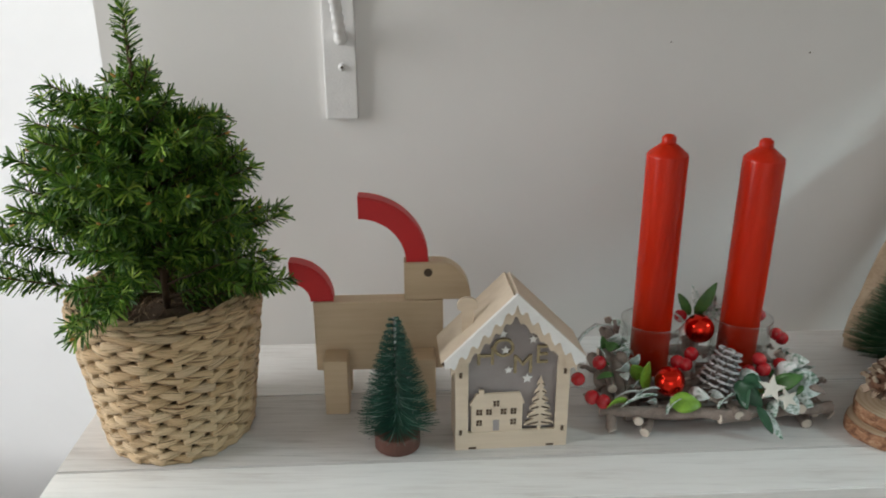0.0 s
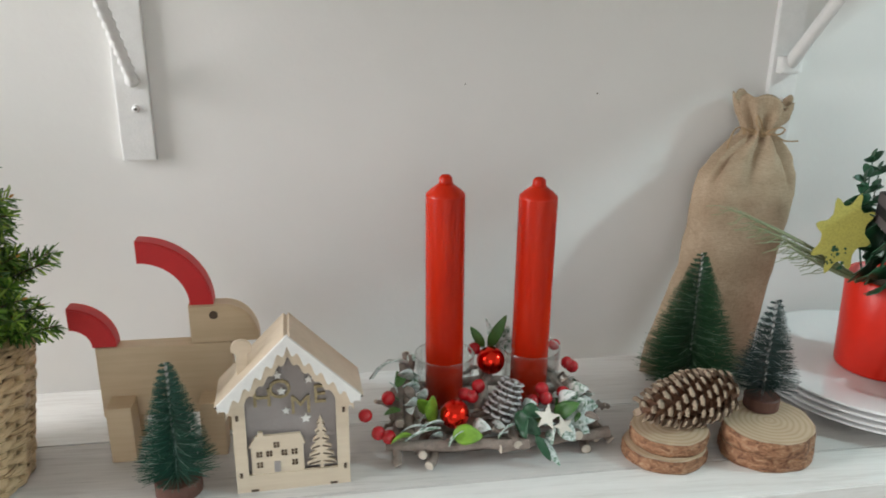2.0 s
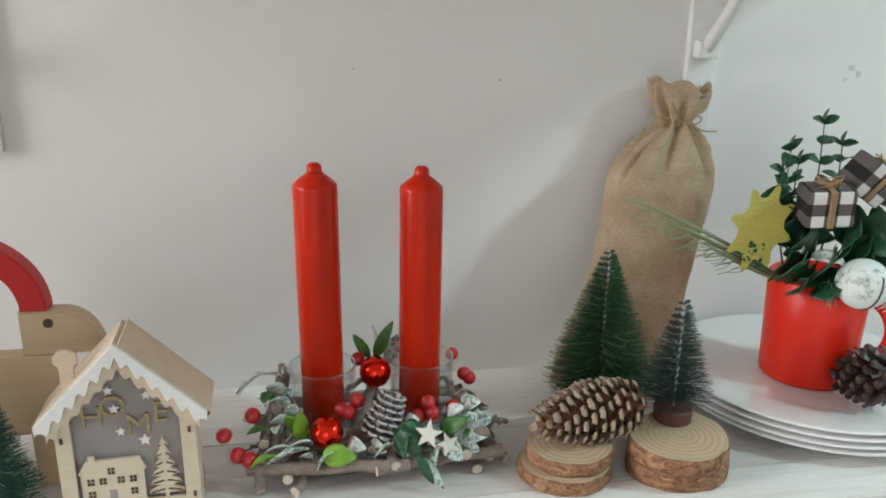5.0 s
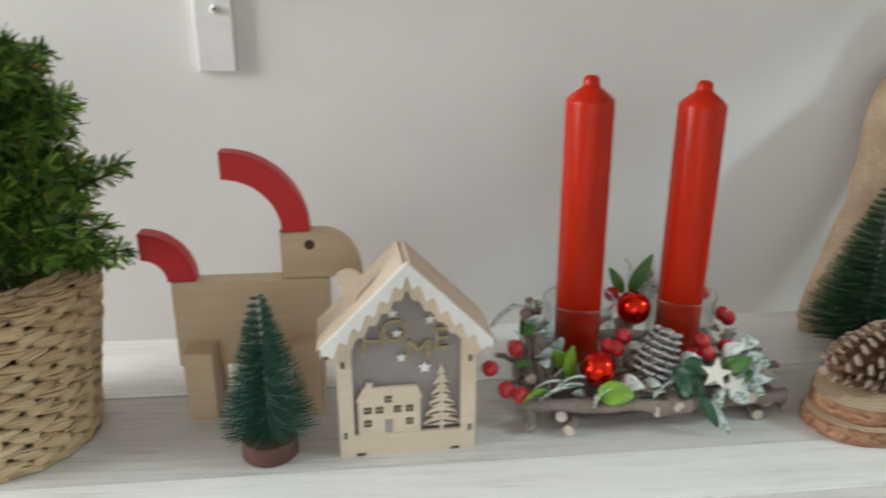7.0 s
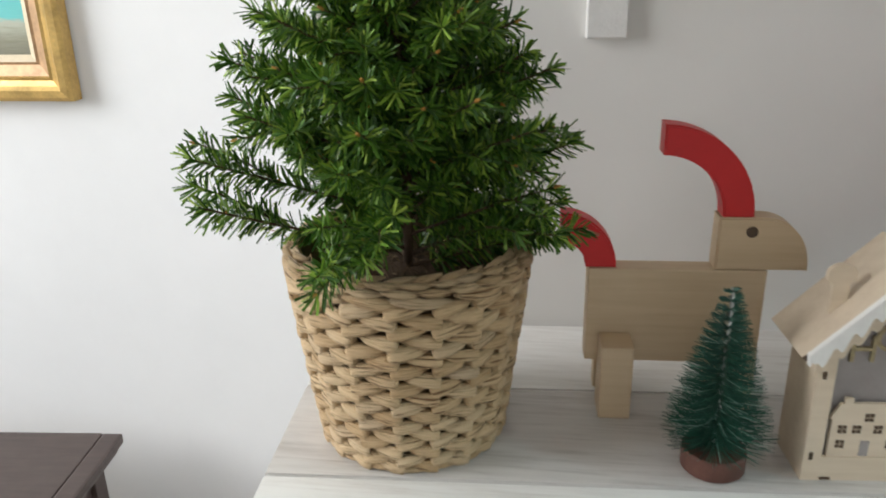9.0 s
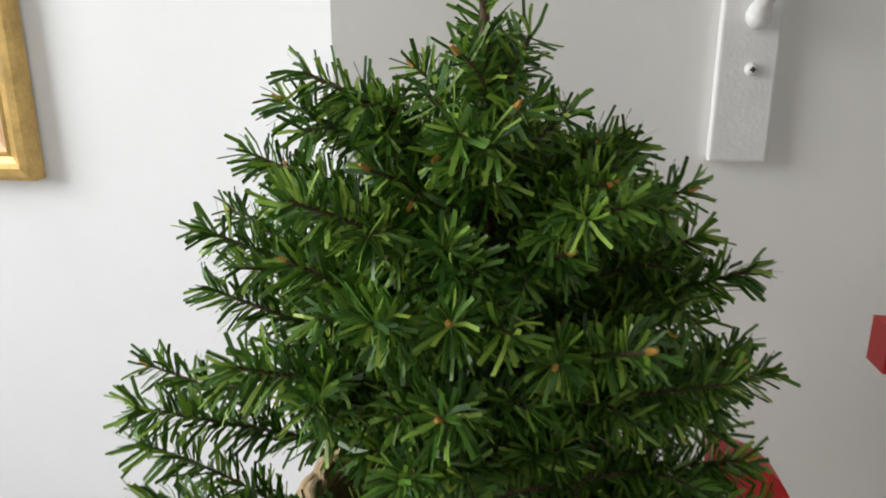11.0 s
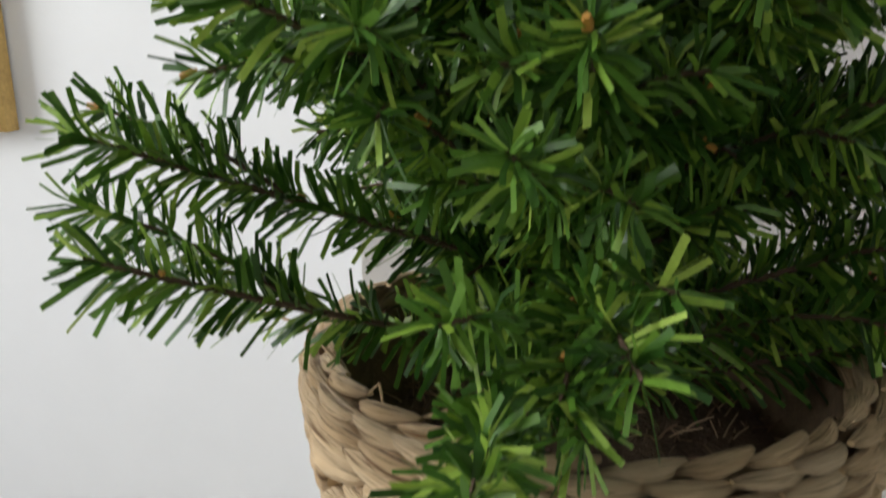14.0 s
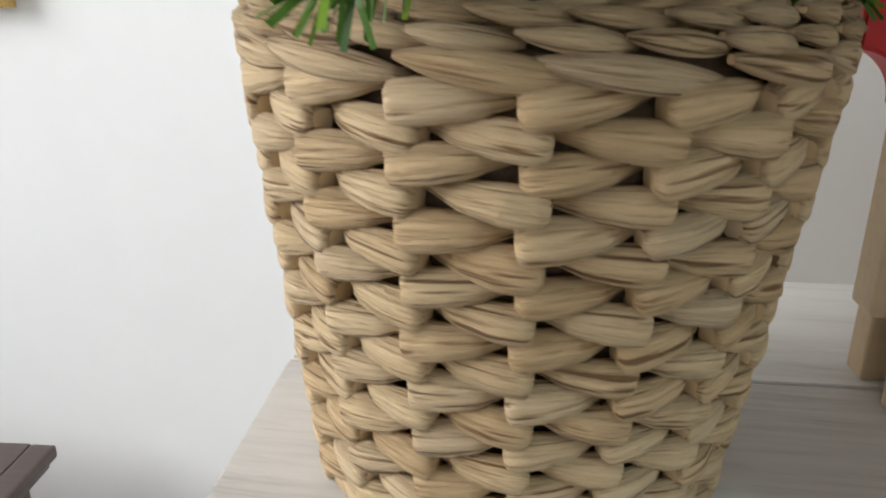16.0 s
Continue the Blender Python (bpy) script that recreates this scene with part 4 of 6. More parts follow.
def build_basket():
    rng = random.Random(12)
    basket = thing("woven_basket", pose(*BASKET), "pale straw basket woven from broad dried-leaf strands", "basket")
    # inner wall coloured dark, so the shade in the weave gaps is painted
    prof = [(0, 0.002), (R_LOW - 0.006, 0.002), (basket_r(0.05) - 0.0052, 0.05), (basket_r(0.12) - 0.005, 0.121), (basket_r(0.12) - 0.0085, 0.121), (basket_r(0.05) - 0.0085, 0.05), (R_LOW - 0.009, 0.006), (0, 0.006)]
    part("lining", lathe(prof, 48), M_WEAVE_SHADE, basket, "inner wall with the shade of the weave gaps painted dark", smooth=True)
    dA = 2 * math.pi / COLS
    R0 = 0.066
    meshes = {}
    for side in (-1, 1):
        for var in range(7):
            path = []
            wv, rise, bulge = rng.uniform(0.93, 1.08), rng.uniform(0.0018, 0.0036), rng.uniform(-0.0004, 0.0006)
            for u in (0.0, 0.008, 0.022, 0.05, 0.1, 0.17, 0.25, 0.34, 0.43, 0.52, 0.61, 0.7, 0.78, 0.85, 0.92, 1.0):
                ang = side * (-0.62 + 1.16 * u) * dA
                ro = lerp_table(u, [(0, 0.0006), (0.02, 0.0012), (0.06, 0.0017), (0.3, 0.0017 + bulge), (0.62, 0.0006), (0.86, -0.0022), (1.0, -0.0042)])
                hw = wv * lerp_table(u, [(0, 0.0036), (0.02, 0.0042), (0.07, 0.0044), (0.28, 0.0044), (0.52, 0.0038), (0.75, 0.0026), (0.88, 0.0017), (1.0, 0.0011)])
                ht = lerp_table(u, [(0, 0.0024), (0.02, 0.0029), (0.1, 0.0031), (0.5, 0.0025), (0.85, 0.0016), (1.0, 0.0012)])
                path.append((ang, R0 + ro, rise * u ** 1.2 - 0.0006 + 0.0004 * math.sin(math.pi * u), hw, ht))
            meshes[side, var] = strand_mesh(path, 40 * side + var)
    for side, top, rows in ((-1, 0.1044, 9), (1, 0.1108, 9)):
        for j in range(rows):
            for k in range(COLS):
                z = top - 0.01275 * j + rng.uniform(-0.0005, 0.0005)
                s = (basket_r(z) + rng.uniform(-0.0004, 0.0004)) / R0
                ob = new("strand", meshes[side, rng.randrange(7)])
                ob.parent = basket
                ob.matrix_local = Matrix.Translation((0, 0, max(z, 0.0042))) @ Matrix.Rotation(k * dA + 0.035 + rng.uniform(-0.012, 0.012), 4, "Z") @ Matrix.Diagonal((s, s, rng.uniform(0.94, 1.07), 1))
    # rim: rows of slanted pieces folded over the edge, and a foot ring
    for z, r, n, half, hw, th, tilt in ((0.1163, 0.0016, 15, 0.62, 0.0034, 0.0027, -0.0021), (0.1219, 0.0016, 26, 0.62, 0.0023, 0.0023, -0.0011), (0.1257, 0.0002, 28, 0.62, 0.0020, 0.0021, -0.0009), (0.1277, -0.0036, 30, 0.62, 0.0019, 0.0022, 0.0008), (0.1235, -0.0052, 24, 0.7, 0.0026, 0.0018, 0.0010), (0.0026, -0.0005, 18, 0.7, 0.0024, 0.0024, 0.0006)):
        variants = []
        for var in range(5):
            path = []
            for i in range(13):
                u = i / 12
                e = math.sin(math.pi * (0.05 + 0.9 * u))
                path.append(((u - 0.5) * 2 * half * 2 * math.pi / n, basket_r(min(z, 0.118)) + r + 0.0016 * e - 0.0022 * u, tilt * (u - 0.5) * 2, hw * e ** 0.75 * (0.92 + 0.05 * var), th * e ** 0.5))
            variants.append(strand_mesh(path, 200 + var + n))
        for k in range(n):
            ob = new("rim_strand", variants[rng.randrange(5)])
            ob.parent = basket
            ob.matrix_local = Matrix.Translation((0, 0, z + rng.uniform(-0.0005, 0.0005))) @ Matrix.Rotation(2 * math.pi * (k + rng.uniform(-0.13, 0.13)) / n, 4, "Z")
    return basket


build_basket()


def build_coir():
    rng = random.Random(5)
    bed = thing("coir_filling", pose(BASKET[0], BASKET[1], 0.0065), "brown coconut fibre filling inside the basket", "plant filling")
    bm = lathe([(0, 0), (0.046, 0), (0.058, 0.085), (0.052, 0.094), (0.03, 0.100), (0, 0.103)], 32)
    part("filling", bm, M_SOIL, bed, smooth=True)
    bm = bmesh.new()
    for k in range(420):
        a, r = rng.uniform(0, 6.283), 0.056 * math.sqrt(rng.random())
        p = Vector((r * math.cos(a), r * math.sin(a), 0.0955 - 0.012 * (r / 0.056) ** 3 + 0.004))
        d = Vector((rng.uniform(-1, 1), rng.uniform(-1, 1), rng.uniform(0.0, 0.7)))
        L = rng.uniform(0.006, 0.016)
        tube(bm, [p, p + d * L * 0.5 + Vector((0, 0, 0.001)), p + d * L], [0.00035, 0.0003, 0.0002], 3, False)
    tagged(part("fibres", bm, M_COIR, bed), kind="stuff")
    for pts in ([(-0.045, -0.035, 0.1), (-0.058, -0.03, 0.122), (-0.07, -0.02, 0.128), (-0.088, -0.01, 0.129)], [(-0.05, -0.03, 0.098), (-0.052, -0.04, 0.118), (-0.046, -0.046, 0.126), (-0.043, -0.05, 0.112)], [(-0.035, -0.045, 0.1), (-0.04, -0.05, 0.119), (-0.03, -0.055, 0.125)]):
        part("loose_fibre", tube(bmesh.new(), pts, [0.0005, 0.0005, 0.00045, 0.0003][:len(pts)], 5), M_TWINE, bed, smooth=True)
    return bed


build_coir()


# ---- artificial fir in the basket ----
def build_fir():
    rng = random.Random(21)
    z0 = 0.1097
    fir = thing("christmas_tree", pose(BASKET[0], BASKET[1], z0), "small artificial green fir tree with flat plastic needles", "christmas tree")
    top = 0.342 - z0
    part("trunk", tube(bmesh.new(), [(0, 0, -0.004), (0.001, 0, 0.06), (-0.002, 0, 0.14), (-0.003, 0.001, top - 0.01)], [0.0030, 0.0027, 0.0022, 0.0014], 8), M_TWIG, fir, smooth=True)
    twigs = bmesh.new()
    verts, faces = [], []
    buds = bmesh.new()

    def needles(path, density, length, start=0.12):
        total = sum((b - a).length for a, b in zip(path, path[1:]))
        n = int(total * density)
        for i in range(n):
            u = start + (1 - start) * (i + rng.random()) / n
            s = u * (len(path) - 1)
            k = min(int(s), len(path) - 2)
            p = path[k].lerp(path[k + 1], s - k)
            d = (path[k + 1] - path[k]).normalized()
            ref = Vector((0, 0, 1)) if abs(d.z) < 0.9 else Vector((1, 0, 0))
            e1 = d.cross(ref).normalized()
            e2 = e1.cross(d)
            a = rng.uniform(0, 6.283)
            out = e1 * math.cos(a) + e2 * math.sin(a)
            f = rng.uniform(0.35, 0.85) + (0.6 if u > 0.94 else 0)
            v = (out + d * f).normalized()
            L = length * rng.uniform(0.72, 1.1) * (0.85 if u > 0.95 else 1)
            w = (v.cross(Vector((rng.uniform(-1, 1), rng.uniform(-1, 1), rng.uniform(-1, 1)))).normalized()) * rng.uniform(0.0005, 0.00086)
            sag = Vector((rng.uniform(-1, 1), rng.uniform(-1, 1), rng.uniform(-1.4, 0.6))) * L * 0.1
            m = p + v * L * 0.5 - sag * 0.3
            t = p + v * L + sag
            k0 = len(verts)
            verts.extend((p + w * 0.6, p - w * 0.6, m + w, m - w, t + w * 0.9, t - w * 0.9))
            faces.extend(((k0, k0 + 1, k0 + 3, k0 + 2), (k0 + 2, k0 + 3, k0 + 5, k0 + 4)))

    def branch(a, z_tip, r_tip, lift=None, sub=2, tip_up=0.012, density=2500, spread=(-0.65, 0.65)):
        zs = max(-0.001, z_tip - (0.018 + 0.22 * r_tip if lift is None else lift))
        tip = Vector((r_tip * math.cos(a), r_tip * math.sin(a), z_tip))
        base = Vector((0, 0, zs))
        mid = base.lerp(tip, 0.55) + Vector((rng.uniform(-0.006, 0.006), rng.uniform(-0.006, 0.006), -tip_up * 0.3 + 0.004))
        path = [base * (1 - t) ** 2 + mid * 2 * t * (1 - t) + tip * t * t for t in [k / 7 for k in range(8)]]
        tube(twigs, path, [0.0011, 0.001, 0.0009, 0.0009, 0.0008, 0.0008, 0.0007, 0.0006], 4, False)
        needles(path, density, 0.0130)
        for node_at in (2, 4, 5, 6):
            if rng.random() < 0.16:
                b = path[node_at] + Vector((rng.uniform(-1, 1), rng.uniform(-1, 1), rng.uniform(0, 1))) * 0.0014
                tube(buds, [b, b + Vector((rng.uniform(-1, 1), rng.uniform(-1, 1), 0.6)) * 0.0016], [0.0011, 0.0006], 5)
        if rng.random() < 0.45:
            b = path[-1] + Vector((rng.uniform(-1, 1), rng.uniform(-1, 1), rng.uniform(-1, 1))) * 0.001
            tube(buds, [b, b + (path[-1] - path[-2]).normalized() * 0.0036], [0.0012, 0.0006], 5)
        for k in range(sub):
            t = rng.uniform(0.42, 0.72)
            i = int(t * 7)
            p = path[i]
            da = a + spread[k % len(spread)] * rng.uniform(0.7, 1.3)
            L = max(0.014, r_tip * rng.uniform(0.3, 0.46))
            q = p + Vector((math.cos(da), math.sin(da), rng.uniform(0.0, 0.45))) * L
            sp = [p.lerp(q, s) + Vector((0, 0, 0.003 * math.sin(math.pi * s))) for s in (0, 0.33, 0.66, 1)]
            tube(twigs, sp, [0.0008, 0.0007, 0.0006, 0.0005], 4, False)
            needles(sp, density, 0.0118, 0.05)
            if rng.random() < 0.25:
                tube(buds, [sp[-1], sp[-1] + (sp[-1] - sp[-2]).normalized() * 0.0034], [0.0011, 0.0006], 5)

    rad = math.radians
    # long limbs that stand out of the outline: angle (0 points along the shelf), tip height, reach
    for a, z, r in ((202, 0.185, 0.119), (213, 0.164, 0.118), (180, 0.232, 0.102), (184, 0.278, 0.068), (2, 0.186, 0.096), (-8, 0.141, 0.104), (0, 0.236, 0.070), (6, 0.264, 0.047), (-14, 0.166, 0.088), (225, 0.213, 0.095), (257, 0.188, 0.082), (252, 0.232, 0.080), (334, 0.200, 0.082), (228, 0.258, 0.076), (184, 0.212, 0.098), (190, 0.288, 0.060), (174, 0.258, 0.086)):
        branch(rad(a), z - z0, r, sub=1 if a in (202, 213) else 2)
    # the sprig that droops over the rim
    branch(rad(254), 0.132 - z0, 0.101, lift=-0.022, sub=3, spread=(0.55, -0.18, 0.3))
    branch(rad(264), 0.150 - z0, 0.086, lift=-0.010, sub=2, spread=(0.6, 0.25))
    for z, r, n in ((0.152, 0.086, 6), (0.174, 0.090, 8), (0.200, 0.084, 8), (0.226, 0.080, 8), (0.250, 0.064, 8), (0.268, 0.047, 7), (0.284, 0.030, 6), (0.298, 0.015, 4)):
        ph = rng.uniform(0, 6.28)
        for k in range(n):
            a = (ph + 2 * math.pi * (k + rng.uniform(-0.25, 0.25)) / n) % (2 * math.pi)
            if z < 0.18 and rad(170) < a < rad(262 if z > 0.16 else 330) or z < 0.215 and rad(272) < a < rad(350):
                continue
            branch(a, z - z0 + rng.uniform(-0.008, 0.008), r * rng.uniform(0.8, 1.06), sub=3 if r > 0.04 else 0)
    for z, r, n in ((0.165, 0.055, 6), (0.190, 0.058, 7), (0.214, 0.056, 7), (0.238, 0.052, 7), (0.260, 0.042, 6)):
        ph = rng.uniform(0, 6.28)
        for k in range(n):
            a = (ph + 2 * math.pi * (k + rng.uniform(-0.25, 0.25)) / n) % (2 * math.pi)
            inner = 0.72 if z < 0.2 and rad(235) < a < rad(345) else 1.0
            branch(a, z - z0 + rng.uniform(-0.006, 0.006), inner * r * rng.uniform(0.85, 1.1), sub=2)
    needles([Vector((-0.003, 0.001, 0.155)), Vector((-0.003, 0.001, 0.19)), Vector((-0.002, 0, top))], 3200, 0.0118, 0.0)
    tagged(part("branchwork", twigs, M_TWIG, fir), kind="stuff")
    tagged(part("bud", buds, M_ORANGE, fir, "orange brown bud"), kind="stuff")
    me = bpy.data.meshes.new("needles")
    me.from_pydata([tuple(v) for v in verts], [], faces)
    me.materials.append(M_NEEDLE)
    ob = new("needles", me)
    ob.parent = fir
    tagged(ob, "shiny flat green plastic needles", kind="stuff")
    for m, s in ((aim((0.028, -0.045, 0.004), (1, -0.2, 0.3)), 1.0),):
        b2 = part("yellow_tag", leaf_mesh(0.011 * s, 0.005 * s), M_ORANGE, fir, "small yellow plastic tag", smooth=True)
        b2.matrix_local = m
    return fir


build_fir()


# ---- candles in glasses ----
def build_glass(x, y):
    r, h = 0.0275, 0.054
    prof = [(0, 0.0), (r * 0.80, 0.0), (r * 0.86, 0.0015), (r * 0.94, 0.02), (r, h - 0.0006), (r - 0.0007, h), (r - 0.0016, h - 0.0006), (r * 0.94 - 0.0018, 0.02), (r * 0.86 - 0.002, 0.0045), (0, 0.004)]
    g = thing("candle_glass", pose(x, y, 0.0145), "clear glass tumbler holding a red candle", "candle holder", "candle glasses")
    part("glass", lathe(prof, 48), M_GLASS, g, smooth=True).visible_shadow = False
    ring = bmesh.new()
    tube(ring, [((r - 0.0008) * math.cos(2 * math.pi * k / 48), (r - 0.0008) * math.sin(2 * math.pi * k / 48), h + 0.0002) for k in range(49)], 0.0008, 6, False)
    part("rim", ring, M_RIM, g, "fire-polished rim", smooth=True)
    return g


def build_candle(x, y, lean, top):
    z0, r = 0.0186, 0.0172
    L = top - z0
    c = thing("candle", pose(x, y, z0, lean[0], lean[1], 0), "tall red wax candle with a pointed shoulder", "candle", "pair of red candles")
    prof = [(0, 0), (r - 0.001, 0), (r, 0.001), (r * 1.005, L * 0.4), (r, L - 0.0185), (r * 0.97, L - 0.0165), (r * 0.72, L - 0.0125), (r * 0.42, L - 0.0085), (r * 0.30, L - 0.0075), (0, L - 0.0075)]
    part("wax", lathe(prof, 40), M_WAX, c, smooth=True)
    tip = [(0, L - 0.0095), (r * 0.38, L - 0.0092), (r * 0.345, L - 0.006), (r * 0.33, L - 0.0025), (r * 0.2, L - 0.0004), (0, L)]
    part("tip", lathe(tip, 28), M_WAX, c, "rounded wax tip", smooth=True)
    return c


GLASSES = ((0.1868, 0.631), (0.2690, 0.638))
for gx, gy in GLASSES:
    build_glass(gx, gy)
build_candle(0.1868, 0.631, (0, -0.3), 0.2365)
build_candle(0.2675, 0.637, (0, 0.3), 0.2315)


# ---- festive twig arrangement round the glasses ----
def build_wreath():
    rng = random.Random(9)
    o = Vector((0.23, 0.61, 0.0))
    wr = thing("twig_centrepiece", pose(*o), "grey twig table centrepiece with berries, baubles, frosted leaves and stars", "centrepiece")

    def loc(p):
        return Vector(p) - o

    def stick(a, b, r, wob=0.004):
        a, b = loc(a), loc(b)
        pts = [a.lerp(b, k / 6) + Vector((rng.uniform(-1, 1), rng.uniform(-1, 1), rng.uniform(-1, 1))) * wob * math.sin(math.pi * k / 6) * 0.6 for k in range(7)]
        tw = part("twig", tube(bmesh.new(), pts, [r * rng.uniform(0.88, 1.12) for _ in pts], 8, False), M_DRIFT, wr, smooth=True)
        for e, f in ((0, 1), (6, 5)):
            d = (pts[e] - pts[f]).normalized()
            part("cut_end", tube(bmesh.new(), [pts[e] - d * 0.0008, pts[e] + d * 0.0003], [r * 1.0, r * 0.93], 8), M_CUT, tw)

    # the raft of sticks under the glasses
    for a, b, r in (((0.130, 0.562, 0.019), (0.250, 0.549, 0.022), 0.0048), ((0.225, 0.548, 0.019), (0.325, 0.566, 0.019), 0.0046),
                    ((0.140, 0.553, 0.0045), (0.138, 0.562, 0.026), 0.0042), ((0.165, 0.547, 0.006), (0.178, 0.575, 0.019), 0.0042), ((0.160, 0.549, 0.0155), (0.170, 0.62, 0.012), 0.004),
                    ((0.141, 0.560, 0.021), (0.143, 0.665, 0.012), 0.0052), ((0.150, 0.568, 0.026), (0.152, 0.640, 0.052), 0.0045), ((0.142, 0.573, 0.032), (0.150, 0.66, 0.044), 0.0042), ((0.147, 0.60, 0.020), (0.158, 0.645, 0.060), 0.0040), ((0.158, 0.592, 0.022), (0.1525, 0.655, 0.058), 0.0036),
                    ((0.300, 0.605, 0.030), (0.331, 0.574, 0.0045), 0.0043), ((0.298, 0.62, 0.042), (0.324, 0.60, 0.008), 0.004), ((0.305, 0.562, 0.0045), (0.308, 0.67, 0.012), 0.0045), ((0.318, 0.575, 0.006), (0.300, 0.68, 0.016), 0.004),
                    ((0.150, 0.675, 0.012), (0.310, 0.680, 0.012), 0.005), ((0.145, 0.66, 0.005), (0.32, 0.665, 0.005), 0.0045), ((0.155, 0.575, 0.0052), (0.315, 0.582, 0.0052), 0.005), ((0.165, 0.60, 0.0085), (0.30, 0.604, 0.0085), 0.005), ((0.160, 0.64, 0.0085), (0.31, 0.645, 0.0085), 0.005),
                    ((0.197, 0.578, 0.020), (0.236, 0.606, 0.036), 0.0046), ((0.210, 0.566, 0.024), (0.262, 0.596, 0.030), 0.0044), ((0.214, 0.60, 0.024), (0.234, 0.655, 0.05), 0.0042), ((0.182, 0.566, 0.016), (0.250, 0.560, 0.018), 0.0046), ((0.240, 0.545, 0.0235), (0.236, 0.60, 0.022), 0.004), ((0.295, 0.556, 0.0225), (0.288, 0.60, 0.024), 0.0046), ((0.222, 0.612, 0.018), (0.228, 0.66, 0.035), 0.005)):
        stick(a, b, r)
    for k in range(34):
        a = Vector((rng.uniform(0.14, 0.315), rng.uniform(0.555, 0.68), rng.uniform(0.014, 0.030)))
        if (a.x - 0.187) ** 2 + (a.y - 0.631) ** 2 < 0.0011 or (a.x - 0.269) ** 2 + (a.y - 0.638) ** 2 < 0.0011:
            continue
        ang = rng.uniform(0, 6.28)
        b = a + Vector((math.cos(ang), math.sin(ang) * 0.4, rng.uniform(-0.25, 0.45))) * rng.uniform(0.02, 0.04)
        b.z = max(b.z, 0.004)
        stick(a, b, rng.uniform(0.0013, 0.0027), 0.006)
    # berries on wires
    berry = ball(0.0061, 16, 12)
    me = bpy.data.meshes.new("berry")
    berry.to_mesh(me)
    berry.free()
    for p in me.polygons:
        p.use_smooth = True
    me.materials.append(M_BERRY)
    for p in ((0.1331, 0.59, 0.0478), (0.1129, 0.575, 0.0406), (0.1236, 0.565, 0.029), (0.1322, 0.56, 0.0279), (0.2136, 0.598, 0.0515), (0.2068, 0.59, 0.0458), (0.2010, 0.594, 0.0463), (0.2692, 0.59, 0.0508), (0.2719, 0.585, 0.0438), (0.2609, 0.587, 0.0402), (0.2903, 0.595, 0.0431), (0.3078, 0.648, 0.0451), (0.3124, 0.646, 0.0419), (0.2162, 0.645, 0.0652), (0.3015, 0.675, 0.0516)):
        ob = new("berry", me)
        ob.parent = wr
        ob.matrix_local = Matrix.Translation(loc(p)) @ Matrix.Diagonal((1, 1, rng.uniform(0.92, 1.08), 1))
        q = Vector(p)
        inner = Vector((0.15 if p[0] < 0.16 else min(max(p[0], 0.2), 0.295), q.y + 0.012, q.z - 0.016))
        part("berry_wire", tube(bmesh.new(), [loc(q), loc(q.lerp(inner, 0.5)) + Vector((0, 0, 0.002)), loc(inner)], 0.0005, 4), M_TWIG, ob).matrix_parent_inverse = ob.matrix_local.inverted()
    for p, r in (((0.1894, 0.573, 0.0392), 0.0127), ((0.23, 0.632, 0.0590), 0.0132)):
        b = part("bauble", ball(r, 32, 20), M_BAUBLE, wr, "shiny red bauble", smooth=True)
        b.matrix_local = Matrix.Translation(loc(p))

    def leaf(p, tip, width, mat, roll=0.0, bend=0.15, label="", spikes=0, n=8):
        p, tip = Vector(p), Vector(tip)
        ob = part("leaf", leaf_mesh((tip - p).length, width, 0.25, bend, n, spikes), mat, wr, label, smooth=True)
        ob.matrix_local = aim(loc(p), tip - p, roll)

    leaf((0.1726, 0.575, 0.030), (0.1690, 0.572, 0.0590), 0.0135, M_LEAF_LIME, 1.5, 0.1, "lime green leaf")
    leaf((0.1690, 0.580, 0.034), (0.1585, 0.578, 0.0530), 0.0125, M_LEAF_LIME, 1.2, 0.1, "lime green leaf")
    leaf((0.1860, 0.556, 0.0300), (0.2105, 0.551, 0.0300), 0.0165, M_LEAF_LIME, 0.9, 0.2, "lime green leaf")
    leaf((0.1520, 0.558, 0.0290), (0.1330, 0.554, 0.0265), 0.013, M_LEAF_LIME, 0.9, 0.2, "lime green leaf")
    leaf((0.1760, 0.560, 0.0340), (0.1450, 0.553, 0.0290), 0.012, M_LEAF_FROST, 0.8, 0.1, "frosted green leaf")
    leaf((0.1790, 0.566, 0.0360), (0.1560, 0.556, 0.0365), 0.010, M_LEAF_FROST_PALE, 0.6, 0.2, "frosted green leaf")
    leaf((0.1640, 0.562, 0.0350), (0.1410, 0.560, 0.0330), 0.010, M_LEAF_FROST_PALE, 0.6, 0.2, "frosted green leaf")
    leaf((0.1950, 0.556, 0.0330), (0.1810, 0.549, 0.0240), 0.011, M_LEAF_FROST, 0.6, 0.2, "frosted green leaf")
    leaf((0.2900, 0.580, 0.0300), (0.3040, 0.571, 0.0480), 0.021, M_LEAF_FROST, 1.2, 0.15, "frosted green leaf")
    leaf((0.2920, 0.575, 0.0290), (0.3130, 0.566, 0.0330), 0.017, M_LEAF_FROST_PALE, 0.7, 0.2, "frosted green leaf")
    leaf((0.2780, 0.575, 0.0320), (0.2960, 0.566, 0.0480), 0.014, M_LEAF_GREEN, 1.0, 0.15, "green leaf")
    leaf((0.2780, 0.560, 0.0340), (0.2900, 0.549, 0.0220), 0.014, M_LEAF_FROST, 0.8, 0.2, "frosted green leaf")
    leaf((0.2740, 0.560, 0.0300), (0.2680, 0.545, 0.0230), 0.012, M_LEAF_FROST, 0.8, 0.2, "frosted green leaf")
